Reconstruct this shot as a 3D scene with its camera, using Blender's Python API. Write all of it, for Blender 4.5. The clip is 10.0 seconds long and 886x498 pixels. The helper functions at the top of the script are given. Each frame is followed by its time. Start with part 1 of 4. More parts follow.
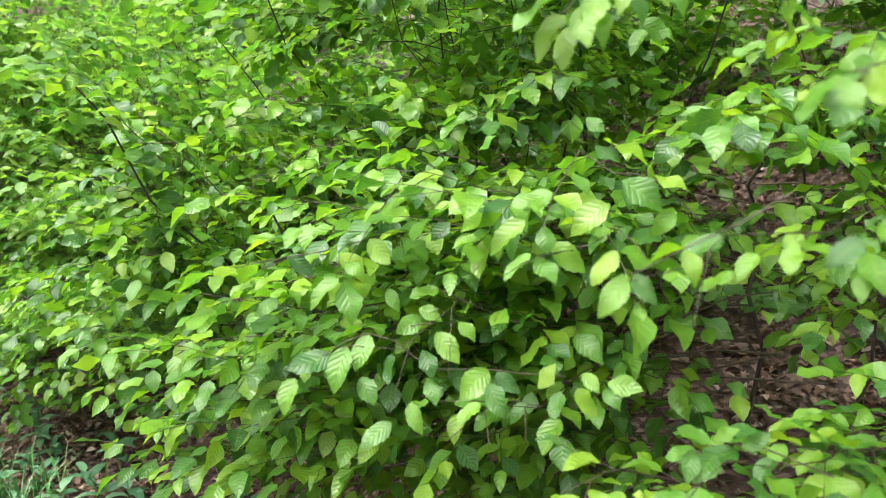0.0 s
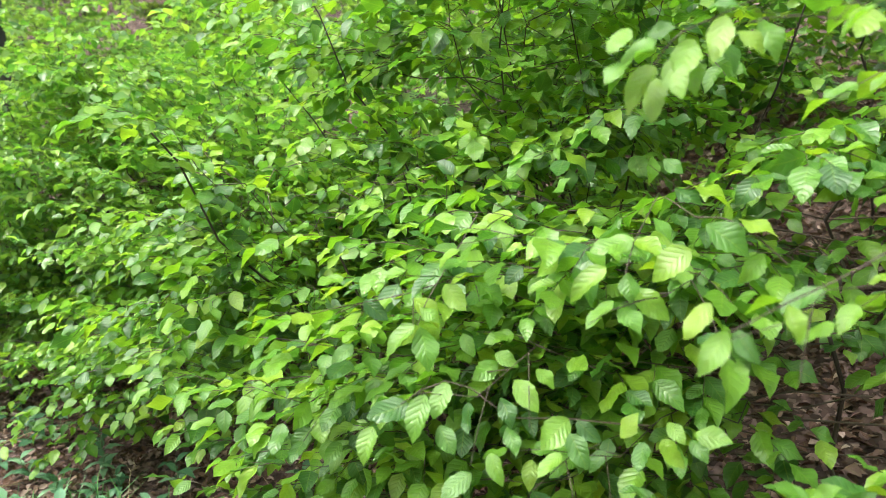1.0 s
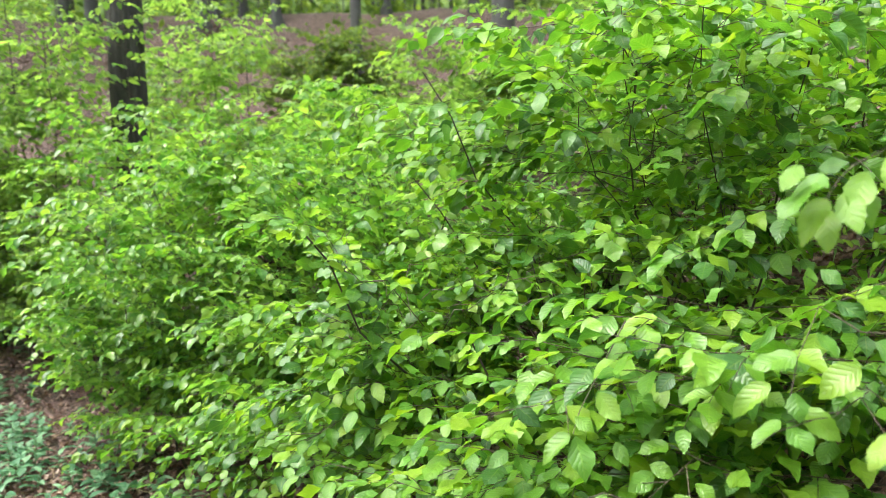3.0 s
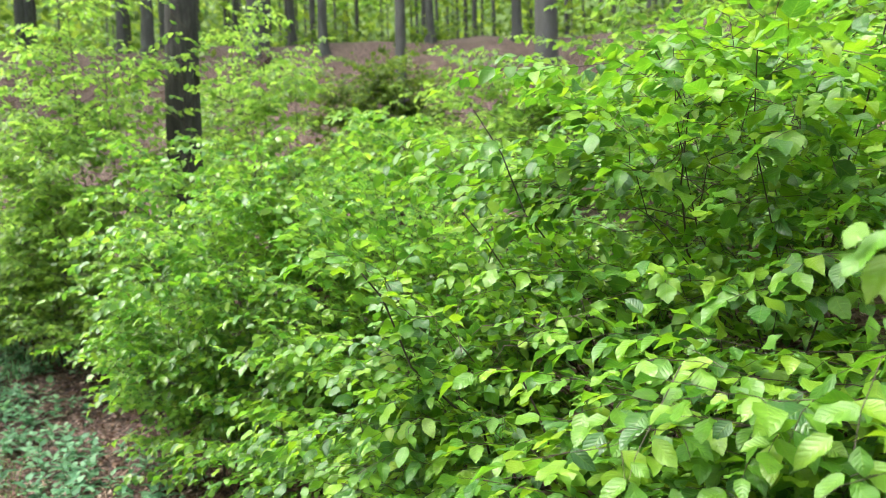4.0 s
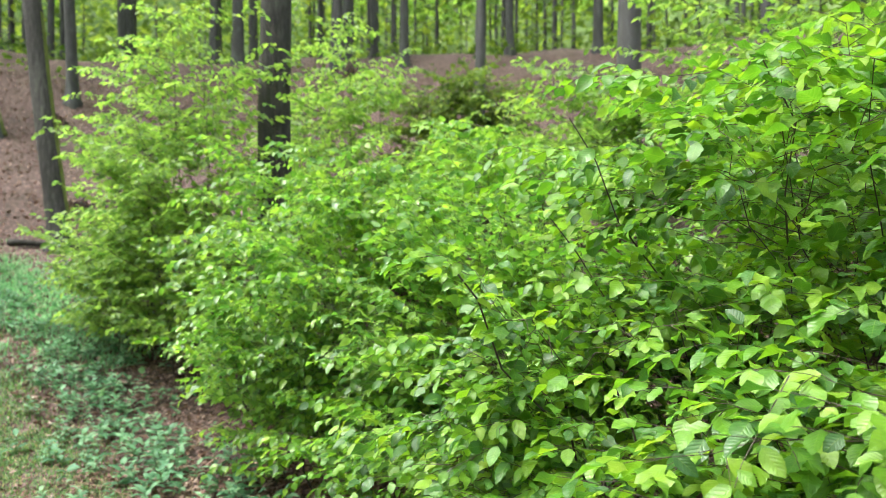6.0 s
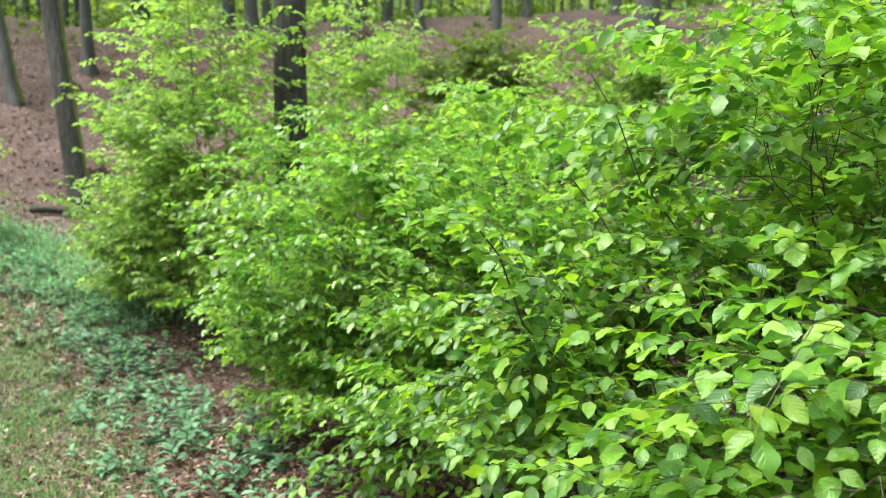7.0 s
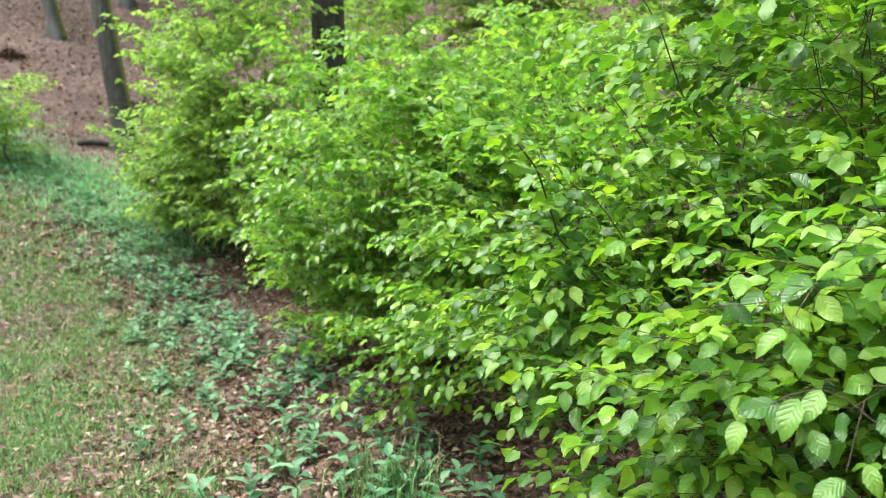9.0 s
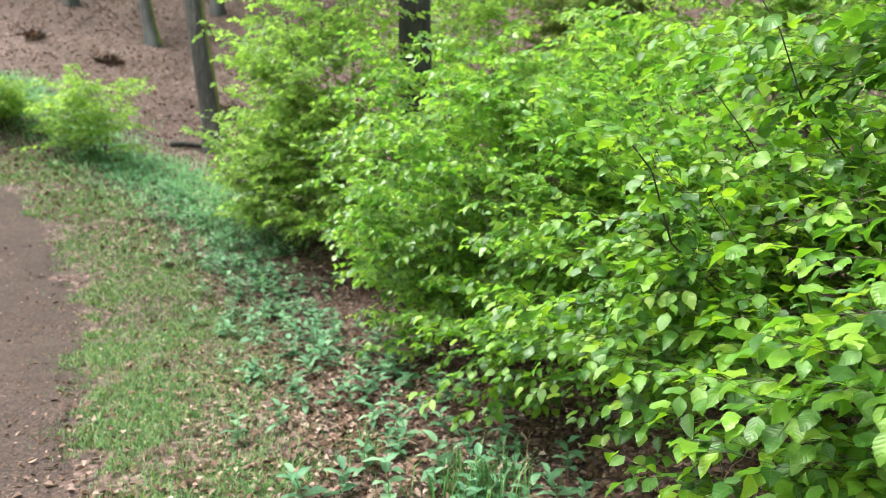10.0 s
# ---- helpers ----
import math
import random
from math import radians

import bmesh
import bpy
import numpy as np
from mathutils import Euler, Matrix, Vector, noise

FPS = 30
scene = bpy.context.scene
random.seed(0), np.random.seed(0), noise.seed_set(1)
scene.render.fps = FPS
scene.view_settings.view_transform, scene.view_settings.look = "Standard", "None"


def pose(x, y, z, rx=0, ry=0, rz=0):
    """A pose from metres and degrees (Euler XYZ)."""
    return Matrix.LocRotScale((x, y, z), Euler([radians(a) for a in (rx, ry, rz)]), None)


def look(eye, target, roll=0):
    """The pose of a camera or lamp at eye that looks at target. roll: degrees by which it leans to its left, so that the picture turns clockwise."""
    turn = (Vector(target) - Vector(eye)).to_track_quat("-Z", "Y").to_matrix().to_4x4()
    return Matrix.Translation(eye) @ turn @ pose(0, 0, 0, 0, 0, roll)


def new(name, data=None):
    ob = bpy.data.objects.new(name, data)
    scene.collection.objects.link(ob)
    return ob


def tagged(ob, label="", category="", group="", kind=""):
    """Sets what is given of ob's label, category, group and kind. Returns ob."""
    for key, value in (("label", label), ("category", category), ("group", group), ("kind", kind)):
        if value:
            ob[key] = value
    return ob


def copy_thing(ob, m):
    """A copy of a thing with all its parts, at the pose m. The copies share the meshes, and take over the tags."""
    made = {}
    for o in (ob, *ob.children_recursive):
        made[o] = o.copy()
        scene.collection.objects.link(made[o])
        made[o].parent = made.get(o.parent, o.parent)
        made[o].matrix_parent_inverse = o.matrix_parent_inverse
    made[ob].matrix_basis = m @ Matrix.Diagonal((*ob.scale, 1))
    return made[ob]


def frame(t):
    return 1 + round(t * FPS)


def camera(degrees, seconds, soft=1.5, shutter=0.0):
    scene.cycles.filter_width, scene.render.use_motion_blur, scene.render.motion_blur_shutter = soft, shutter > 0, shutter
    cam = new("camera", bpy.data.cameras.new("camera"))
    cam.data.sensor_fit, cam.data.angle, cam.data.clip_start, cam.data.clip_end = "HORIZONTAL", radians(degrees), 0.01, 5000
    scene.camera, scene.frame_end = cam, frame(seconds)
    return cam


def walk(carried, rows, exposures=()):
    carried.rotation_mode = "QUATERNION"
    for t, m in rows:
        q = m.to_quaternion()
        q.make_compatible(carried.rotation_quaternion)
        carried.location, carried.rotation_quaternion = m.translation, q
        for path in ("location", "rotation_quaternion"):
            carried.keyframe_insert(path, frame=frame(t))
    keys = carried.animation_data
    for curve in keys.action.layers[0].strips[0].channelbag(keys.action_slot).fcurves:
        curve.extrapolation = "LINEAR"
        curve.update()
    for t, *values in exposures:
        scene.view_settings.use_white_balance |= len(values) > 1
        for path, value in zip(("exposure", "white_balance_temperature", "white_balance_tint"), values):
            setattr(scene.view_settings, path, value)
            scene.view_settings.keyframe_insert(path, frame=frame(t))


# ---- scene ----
cam = camera(64.7, 10.0, soft=0.85)
PATH = [
    (0, (0.012, 0.036, 1.369), (-0.037, 1.997, 0.978), 0.0),
    (0.5, (-0.012, 0.041, 1.38), (-0.114, 2.005, 1.015), -0.4),
    (1, (-0.038, 0.047, 1.403), (-0.208, 2.013, 1.074), -1.1),
    (1.5, (-0.068, 0.045, 1.416), (-0.313, 2.01, 1.136), -1.6),
    (2, (-0.09, 0.034, 1.444), (-0.407, 1.994, 1.209), -2.1),
    (2.5, (-0.101, 0.014, 1.46), (-0.48, 1.969, 1.276), -2.1),
    (3, (-0.117, -0.008, 1.48), (-0.557, 1.939, 1.345), -2.1),
    (3.2, (-0.118, -0.014, 1.496), (-0.585, 1.926, 1.369), -2.3),
    (4.5, (-0.152, -0.056, 1.514), (-0.748, 1.852, 1.492), -1.0),
    (5, (-0.168, -0.077, 1.513), (-0.813, 1.816, 1.505), -0.6),
    (5.5, (-0.182, -0.087, 1.509), (-0.874, 1.79, 1.499), -0.3),
    (6.8, (-0.183, -0.096, 1.471), (-0.972, 1.74, 1.377), -0.0),
    (7, (-0.192, -0.106, 1.47), (-0.975, 1.73, 1.349), -0.3),
    (7.5, (-0.195, -0.111, 1.449), (-0.98, 1.72, 1.273), -0.4),
    (8, (-0.188, -0.114, 1.438), (-0.972, 1.711, 1.212), -0.4),
    (8.5, (-0.176, -0.118, 1.424), (-0.986, 1.691, 1.154), -0.5),
    (9, (-0.179, -0.132, 1.414), (-1.054, 1.641, 1.114), -0.4),
    (9.5, (-0.235, -0.168, 1.402), (-1.204, 1.553, 1.091), -0.4),
    (10, (-0.26, -0.198, 1.403), (-1.308, 1.481, 1.117), 0.1),
]
walk(cam, [(t, look(eye, target, roll)) for t, eye, target, roll in PATH])

# ---- camera: shallow focus on the near sprays ----
cam.data.dof.use_dof = True
cam.data.dof.focus_distance = 1.6
cam.data.dof.aperture_fstop = 3.8

# ---- world and sun: bright overcast over a spring wood ----
world = bpy.data.worlds.new("world")
scene.world = world
world.use_nodes = True
wn, wl = world.node_tree.nodes, world.node_tree.links
sky = wn.new("ShaderNodeTexSky")
sky.sky_type, sky.sun_disc = "NISHITA", False
sky.sun_elevation, sky.sun_rotation = radians(61), radians(240)
sky.air_density, sky.dust_density = 1.0, 4.0
bg = wn["Background"]
bg.inputs["Strength"].default_value = 0.15
veil = wn.new("ShaderNodeHueSaturation")
veil.inputs["Saturation"].default_value = 0.35
wl.new(sky.outputs[0], veil.inputs["Color"])
wl.new(veil.outputs[0], bg.inputs["Color"])
sun = new("sun", bpy.data.lights.new("sun", "SUN"))
sun.data.energy, sun.data.angle, sun.data.color = 1.5, radians(60), (1.0, 0.97, 0.9)
sun.matrix_world = look((-10.5, -6.0, 22.0), (0, 0, 0))
scene.view_settings.exposure = 2.48

RNG = np.random.default_rng(11)
UP = np.array((0.0, 0.0, 1.0))


# ---- materials ----
def material(name):
    m = bpy.data.materials.new(name)
    m.use_nodes = True
    nt = m.node_tree
    return m, nt.nodes, nt.links, nt.nodes["Principled BSDF"], nt.nodes["Material Output"]


def node(ns, kind, **values):
    n = ns.new(kind)
    for k, v in values.items():
        if k == "operation":
            n.operation = v
        else:
            n.inputs[k.replace("_", " ")].default_value = v
    return n


def calc(ns, ls, op, a, b=None, c=None):
    n = ns.new("ShaderNodeMath")
    n.operation = op
    for i, x in enumerate((a, b, c)):
        if x is None:
            continue
        if isinstance(x, (int, float)):
            n.inputs[i].default_value = x
        else:
            ls.new(x, n.inputs[i])
    return n.outputs[0]


def ramp(ns, ls, fac, stops):
    n = ns.new("ShaderNodeValToRGB")
    els = n.color_ramp.elements
    while len(els) < len(stops):
        els.new(0.5)
    for e, (p, c) in zip(els, stops):
        e.position, e.color = p, (*c, 1)
    ls.new(fac, n.inputs[0])
    return n.outputs[0]


def piece_random(ns, ls):
    """One number for each piece, joined or single."""
    geo, inf = ns.new("ShaderNodeNewGeometry"), ns.new("ShaderNodeObjectInfo")
    return calc(ns, ls, "FRACT", calc(ns, ls, "ADD", geo.outputs["Random Per Island"], inf.outputs["Random"]))


def leaf_material(name, stops, through_tint, share, gloss, veins, bump, spec=0.5):
    m, ns, ls, pr, out = material(name)
    r = piece_random(ns, ls)
    col = ramp(ns, ls, r, stops)
    uv = ns.new("ShaderNodeUVMap")
    sep = ns.new("ShaderNodeSeparateXYZ")
    ls.new(uv.outputs[0], sep.inputs[0])
    au = calc(ns, ls, "ABSOLUTE", sep.outputs[0])
    saw = calc(ns, ls, "FRACT", calc(ns, ls, "MULTIPLY", calc(ns, ls, "MULTIPLY_ADD", au, -0.2, sep.outputs[1]), float(veins)))
    gapv = calc(ns, ls, "ABSOLUTE", calc(ns, ls, "SUBTRACT", calc(ns, ls, "FRACT", calc(ns, ls, "ADD", saw, 1.0)), 0.5))
    stripe = calc(ns, ls, "POWER", calc(ns, ls, "MULTIPLY", gapv, 2.0), 2.5)
    line = calc(ns, ls, "MULTIPLY", calc(ns, ls, "GREATER_THAN", gapv, 0.44), calc(ns, ls, "SUBTRACT", 1.0, au))
    rib = calc(ns, ls, "LESS_THAN", au, 0.045)
    vein = calc(ns, ls, "MAXIMUM", calc(ns, ls, "MULTIPLY", line, 0.6), rib)
    tc = ns.new("ShaderNodeTexCoord")
    nz = node(ns, "ShaderNodeTexNoise", Scale=55.0, Detail=3.0)
    ls.new(tc.outputs["Object"], nz.inputs["Vector"])
    hs = node(ns, "ShaderNodeHueSaturation", Saturation=1.0)
    ls.new(col, hs.inputs["Color"])
    ls.new(calc(ns, ls, "MULTIPLY_ADD", nz.outputs[0], 0.5, 0.75), hs.inputs["Value"])
    mx = ns.new("ShaderNodeMix")
    mx.data_type = "RGBA"
    ls.new(calc(ns, ls, "MULTIPLY", vein, 0.2 if veins > 1 else 0.0), mx.inputs[0])
    ls.new(hs.outputs[0], mx.inputs[6])
    mx.inputs[7].default_value = (0.30, 0.44, 0.06, 1)
    colour = mx.outputs[2]
    ls.new(colour, pr.inputs["Base Color"])
    pr.inputs["Roughness"].default_value = gloss
    pr.inputs["Specular IOR Level"].default_value = spec
    bp = node(ns, "ShaderNodeBump", Strength=bump, Distance=0.0012)
    ls.new(calc(ns, ls, "SUBTRACT", calc(ns, ls, "MULTIPLY", nz.outputs[0], 0.5), stripe), bp.inputs["Height"])
    ls.new(bp.outputs[0], pr.inputs["Normal"])
    tint = ns.new("ShaderNodeMix")
    tint.data_type, tint.blend_type = "RGBA", "MULTIPLY"
    tint.inputs[0].default_value = 1
    ls.new(colour, tint.inputs[6])
    tint.inputs[7].default_value = (*through_tint, 1)
    tr = ns.new("ShaderNodeBsdfTranslucent")
    ls.new(tint.outputs[2], tr.inputs["Color"])
    mix = ns.new("ShaderNodeMixShader")
    mix.inputs[0].default_value = share
    ls.new(pr.outputs[0], mix.inputs[1])
    ls.new(tr.outputs[0], mix.inputs[2])
    ls.new(mix.outputs[0], out.inputs["Surface"])
    return m


BEECH = [(0.0, (0.034, 0.116, 0.023)), (0.4, (0.09, 0.236, 0.024)), (0.8, (0.15, 0.306, 0.025)), (1.0, (0.205, 0.342, 0.028))]
YOUNG = [(0.0, (0.09, 0.195, 0.046)), (0.4, (0.155, 0.29, 0.06)), (1.0, (0.24, 0.375, 0.085))]
leaf_green = leaf_material("beech_leaf", BEECH, (1.52, 1.5, 0.6), 0.44, 0.36, 8, 0.6, 0.75)
leaf_far = leaf_material("far_leaf", YOUNG, (1.5, 1.45, 0.9), 0.68, 0.4, 1, 0.0, 0.9)
leaf_wood = leaf_material("wood_leaf", [(0.0, (0.036, 0.08, 0.018)), (0.5, (0.076, 0.142, 0.028)), (1.0, (0.15, 0.225, 0.045))], (1.5, 1.4, 0.6), 0.55, 0.6, 1, 0.0)
# lighter copy of the beech leaf: sheen and lost inner light put into colour
leaf_bank_lit = leaf_material("bank_leaf_lit", [(0.0, (0.06, 0.18, 0.03)), (0.4, (0.125, 0.28, 0.048)), (1.0, (0.235, 0.385, 0.062))], (1.5, 1.5, 0.75), 0.54, 0.34, 6, 0.2, 1.0)
herb_green = leaf_material("herb_leaf", [(0.0, (0.034, 0.11, 0.052)), (0.5, (0.085, 0.22, 0.118)), (1.0, (0.2, 0.36, 0.215))], (1.3, 1.35, 0.9), 0.36, 0.5, 5, 0.4)
grass_green = leaf_material("grass_blade", [(0.0, (0.05, 0.145, 0.045)), (0.55, (0.105, 0.23, 0.07)), (0.85, (0.18, 0.28, 0.1)), (1.0, (0.36, 0.32, 0.18))], (1.4, 1.3, 0.7), 0.3, 0.5, 1, 0.0)
long_green = leaf_material("long_grass_blade", [(0.0, (0.025, 0.10, 0.025)), (0.6, (0.05, 0.17, 0.04)), (1.0, (0.11, 0.26, 0.07))], (1.4, 1.3, 0.7), 0.3, 0.4, 1, 0.0)
# blue-green grass, colour lightened to make up for the blades' self-shadow
meadow_green = leaf_material("meadow_blade", [(0.0, (0.08, 0.25, 0.11)), (0.5, (0.17, 0.40, 0.19)), (1.0, (0.28, 0.50, 0.29))], (1.3, 1.3, 1.0), 0.5, 0.5, 1, 0.0)
litter_brown = leaf_material("dead_leaf", [(0.0, (0.04, 0.019, 0.012)), (0.35, (0.085, 0.042, 0.028)), (0.7, (0.16, 0.094, 0.071)), (0.88, (0.26, 0.175, 0.145)), (1.0, (0.43, 0.33, 0.285))], (1.0, 0.7, 0.5), 0.12, 0.6, 7, 0.5, 0.3)


def grained(name, stops, scale, stretch, rough, bump, dist):
    m, ns, ls, pr, out = material(name)
    tc = ns.new("ShaderNodeTexCoord")
    mp = ns.new("ShaderNodeMapping")
    mp.inputs["Scale"].default_value = stretch
    ls.new(tc.outputs["Object"], mp.inputs[0])
    a = node(ns, "ShaderNodeTexNoise", Scale=scale, Detail=6.0, Roughness=0.65)
    b = node(ns, "ShaderNodeTexNoise", Scale=scale * 0.12, Detail=3.0)
    ls.new(mp.outputs[0], a.inputs["Vector"])
    ls.new(mp.outputs[0], b.inputs["Vector"])
    f = calc(ns, ls, "ADD", calc(ns, ls, "MULTIPLY", a.outputs[0], 0.55), calc(ns, ls, "MULTIPLY", b.outputs[0], 0.45))
    ls.new(ramp(ns, ls, f, stops), pr.inputs["Base Color"])
    pr.inputs["Roughness"].default_value = rough
    bp = node(ns, "ShaderNodeBump", Strength=bump, Distance=dist)
    ls.new(a.outputs[0], bp.inputs["Height"])
    ls.new(bp.outputs[0], pr.inputs["Normal"])
    return m


bark = grained("grey_bark", [(0.32, (0.005, 0.004, 0.003)), (0.48, (0.021, 0.02, 0.0175)), (0.6, (0.054, 0.053, 0.047)), (0.72, (0.08, 0.088, 0.045))], 22, (1, 1, 0.22), 0.9, 0.8, 0.02)
twig_bark = grained("twig_bark", [(0.3, (0.012, 0.009, 0.007)), (0.6, (0.035, 0.025, 0.018)), (0.8, (0.08, 0.055, 0.038))], 60, (1, 1, 1), 0.7, 0.3, 0.002)
young_bark = grained("young_twig_bark", [(0.3, (0.02, 0.013, 0.008)), (0.6, (0.05, 0.032, 0.02)), (0.8, (0.1, 0.07, 0.045))], 60, (1, 1, 1), 0.6, 0.3, 0.002)
# smooth grey beech bark, paler and cooler with distance haze in its colour
hazed_bark = grained("hazed_smooth_bark", [(0.3, (0.02, 0.02, 0.019)), (0.5, (0.042, 0.044, 0.042)), (0.66, (0.078, 0.084, 0.08)), (0.75, (0.09, 0.105, 0.068))], 9, (1, 1, 0.3), 0.85, 0.4, 0.015)
moss = grained("moss", [(0.3, (0.05, 0.08, 0.012)), (0.7, (0.16, 0.2, 0.03))], 60, (1, 1, 1), 1.0, 1.0, 0.02)
stem_green = grained("herb_stem", [(0.3, (0.06, 0.12, 0.04)), (0.7, (0.12, 0.17, 0.06))], 80, (1, 1, 1), 0.6, 0.2, 0.001)


def ground_material(name, cell, stops, big, rough):
    """Leaf litter: cells the size of dead leaves, darker soil in patches."""
    m, ns, ls, pr, out = material(name)
    tc = ns.new("ShaderNodeTexCoord")
    wob = node(ns, "ShaderNodeTexNoise", Scale=cell * 0.8, Detail=2.0)
    ls.new(tc.outputs["Object"], wob.inputs["Vector"])
    add = ns.new("ShaderNodeVectorMath")
    add.operation = "MULTIPLY_ADD"
    ls.new(wob.outputs[1], add.inputs[0])
    add.inputs[1].default_value = (1.2 / cell,) * 3
    ls.new(tc.outputs["Object"], add.inputs[2])
    vo = node(ns, "ShaderNodeTexVoronoi", Scale=cell)
    ls.new(add.outputs[0], vo.inputs["Vector"])
    sep = ns.new("ShaderNodeSeparateColor")
    ls.new(vo.outputs["Color"], sep.inputs[0])
    patch = node(ns, "ShaderNodeTexNoise", Scale=big, Detail=5.0)
    ls.new(tc.outputs["Object"], patch.inputs["Vector"])
    f = calc(ns, ls, "ADD", calc(ns, ls, "MULTIPLY", sep.outputs[0], 0.6), calc(ns, ls, "MULTIPLY", patch.outputs[0], 0.4))
    ls.new(ramp(ns, ls, f, stops), pr.inputs["Base Color"])
    pr.inputs["Roughness"].default_value = rough
    bp = node(ns, "ShaderNodeBump", Strength=0.9, Distance=0.25 / cell)
    ls.new(calc(ns, ls, "SUBTRACT", sep.outputs[1], vo.outputs["Distance"]), bp.inputs["Height"])
    ls.new(bp.outputs[0], pr.inputs["Normal"])
    return m


soil = ground_material("leaf_litter_ground", 38, [(0.15, (0.014, 0.008, 0.006)), (0.4, (0.048, 0.027, 0.021)), (0.62, (0.098, 0.058, 0.051)), (0.85, (0.235, 0.162, 0.146))], 0.7, 0.9)
gravel = ground_material("path_dirt", 85, [(0.1, (0.010, 0.006, 0.005)), (0.45, (0.032, 0.018, 0.014)), (0.72, (0.07, 0.041, 0.033)), (0.95, (0.2, 0.14, 0.115))], 1.1, 0.9)


# ---- mesh helpers ----
def mesh_of(name, verts, quads, uvs=None, mat=None, smooth=True):
    me = bpy.data.meshes.new(name)
    verts, quads = np.asarray(verts, dtype=np.float32), np.asarray(quads, dtype=np.int32)
    n = quads.shape[1]
    me.vertices.add(len(verts))
    me.vertices.foreach_set("co", verts.ravel())
    me.loops.add(quads.size)
    me.loops.foreach_set("vertex_index", quads.ravel())
    me.polygons.add(len(quads))
    me.polygons.foreach_set("loop_start", np.arange(0, quads.size, n, dtype=np.int32))
    if uvs is not None:
        layer = me.uv_layers.new(name="UVMap")
        layer.data.foreach_set("uv", np.asarray(uvs, dtype=np.float32)[quads.ravel()].ravel())
    me.update(calc_edges=True)
    me.polygons.foreach_set("use_smooth", np.full(len(quads), smooth))
    if mat:
        me.materials.append(mat)
    return me


def part(name, me, parent, label="", kind=""):
    ob = new(name, me)
    ob.parent = parent
    return tagged(ob, label, kind=kind)


def thing(name, at, label, category, group=""):
    ob = new(name)
    ob.empty_display_size = 0.05
    ob.location = at
    return tagged(ob, label, category, group)


def unit(a):
    return a / np.maximum(np.linalg.norm(a, axis=-1, keepdims=True), 1e-9)


def leaf_template(rows, droop, fold, wave, jag, wide=0.34, stalk=0.0, slant=0.0):
    """A leaf one unit long along y, folded along its midrib: points, quads and uv."""
    even = np.linspace(0, 1, rows + 1)
    v = 0.55 * (0.5 - 0.5 * np.cos(np.pi * even)) + 0.45 * even
    half = 0.94 * wide * (v ** 0.62) * ((1 - v) ** 0.95) / 0.356
    half = np.where((np.arange(rows + 1) % 2) == 0, half * (1 - jag), half * (1 + jag))
    half[0], half[-1] = 0.012, 0.006
    if stalk:
        v, half, even = np.concatenate(([-stalk], v)), np.concatenate(([0.008], half)), np.concatenate(([0.0], even))
    pts, uv = [], []
    across = (-1, 0, 1)
    for i, (y, h) in enumerate(zip(v, half)):
        for u in across:
            x = u * h
            z = fold * h * abs(u) ** 1.5 - droop * y * abs(y) + abs(u) * h / wide * (wave * math.sin(7.0 * y + 2.1 * u) + (0.012 * (-1) ** i if rows > 6 else 0))
            pts.append((x + slant * y * y, y + abs(u) * h * 0.3 * (1 - y), z))
            uv.append((u, even[i]))
    w = len(across)
    quads = [(w * i + c, w * i + c + 1, w * i + w + c + 1, w * i + w + c) for i in range(len(v) - 1) for c in range(w - 1)]
    return np.array(pts), np.array(quads), np.array(uv)


def simple_template(wide=0.34, droop=0.12, fold=0.25):
    """The same leaf in two folded halves, for far foliage."""
    w1, w2 = wide * 0.95, wide * 0.72
    pts = np.array([(0, 0, 0), (w1, 0.3, fold * w1 - 0.1 * droop), (w2, 0.72, fold * w2 - 0.5 * droop), (0, 1, -droop), (-w2, 0.72, fold * w2 - 0.5 * droop), (-w1, 0.3, fold * w1 - 0.1 * droop)])
    return pts, np.array([(0, 1, 2, 3), (0, 3, 4, 5)]), np.array([(0, 0), (1, 0.3), (1, 0.7), (0, 1), (-1, 0.7), (-1, 0.3)])


NEAR_LEAVES = [leaf_template(12, d, f, w, 0.05, wd, 0.0, s) for d, f, w, wd, s in
               ((0.12, 0.22, 0.07, 0.34, 0.04), (0.3, 0.3, 0.09, 0.37, -0.06), (0.02, 0.1, 0.11, 0.36, 0.06), (0.36, 0.42, 0.08, 0.33, 0.02), (0.2, -0.12, 0.10, 0.39, -0.04), (-0.06, 0.22, 0.1, 0.37, -0.05), (0.25, 0.15, 0.13, 0.38, 0.05))]
MID_LEAVES = [leaf_template(4, d, f, w, 0.02, wd, 0.0, s) for d, f, w, wd, s in ((0.12, 0.22, 0.09, 0.36, 0.04), (0.3, 0.35, 0.1, 0.39, -0.05), (0.0, 0.12, 0.12, 0.36, 0.03), (0.38, 0.4, 0.08, 0.35, -0.03))]
FAR_LEAVES = [simple_template(0.37, 0.1, 0.2), simple_template(0.35, 0.3, 0.4)]


def frames_of(D, N):
    D = unit(D)
    S = unit(np.cross(D, N))
    return S, D, np.cross(S, D)


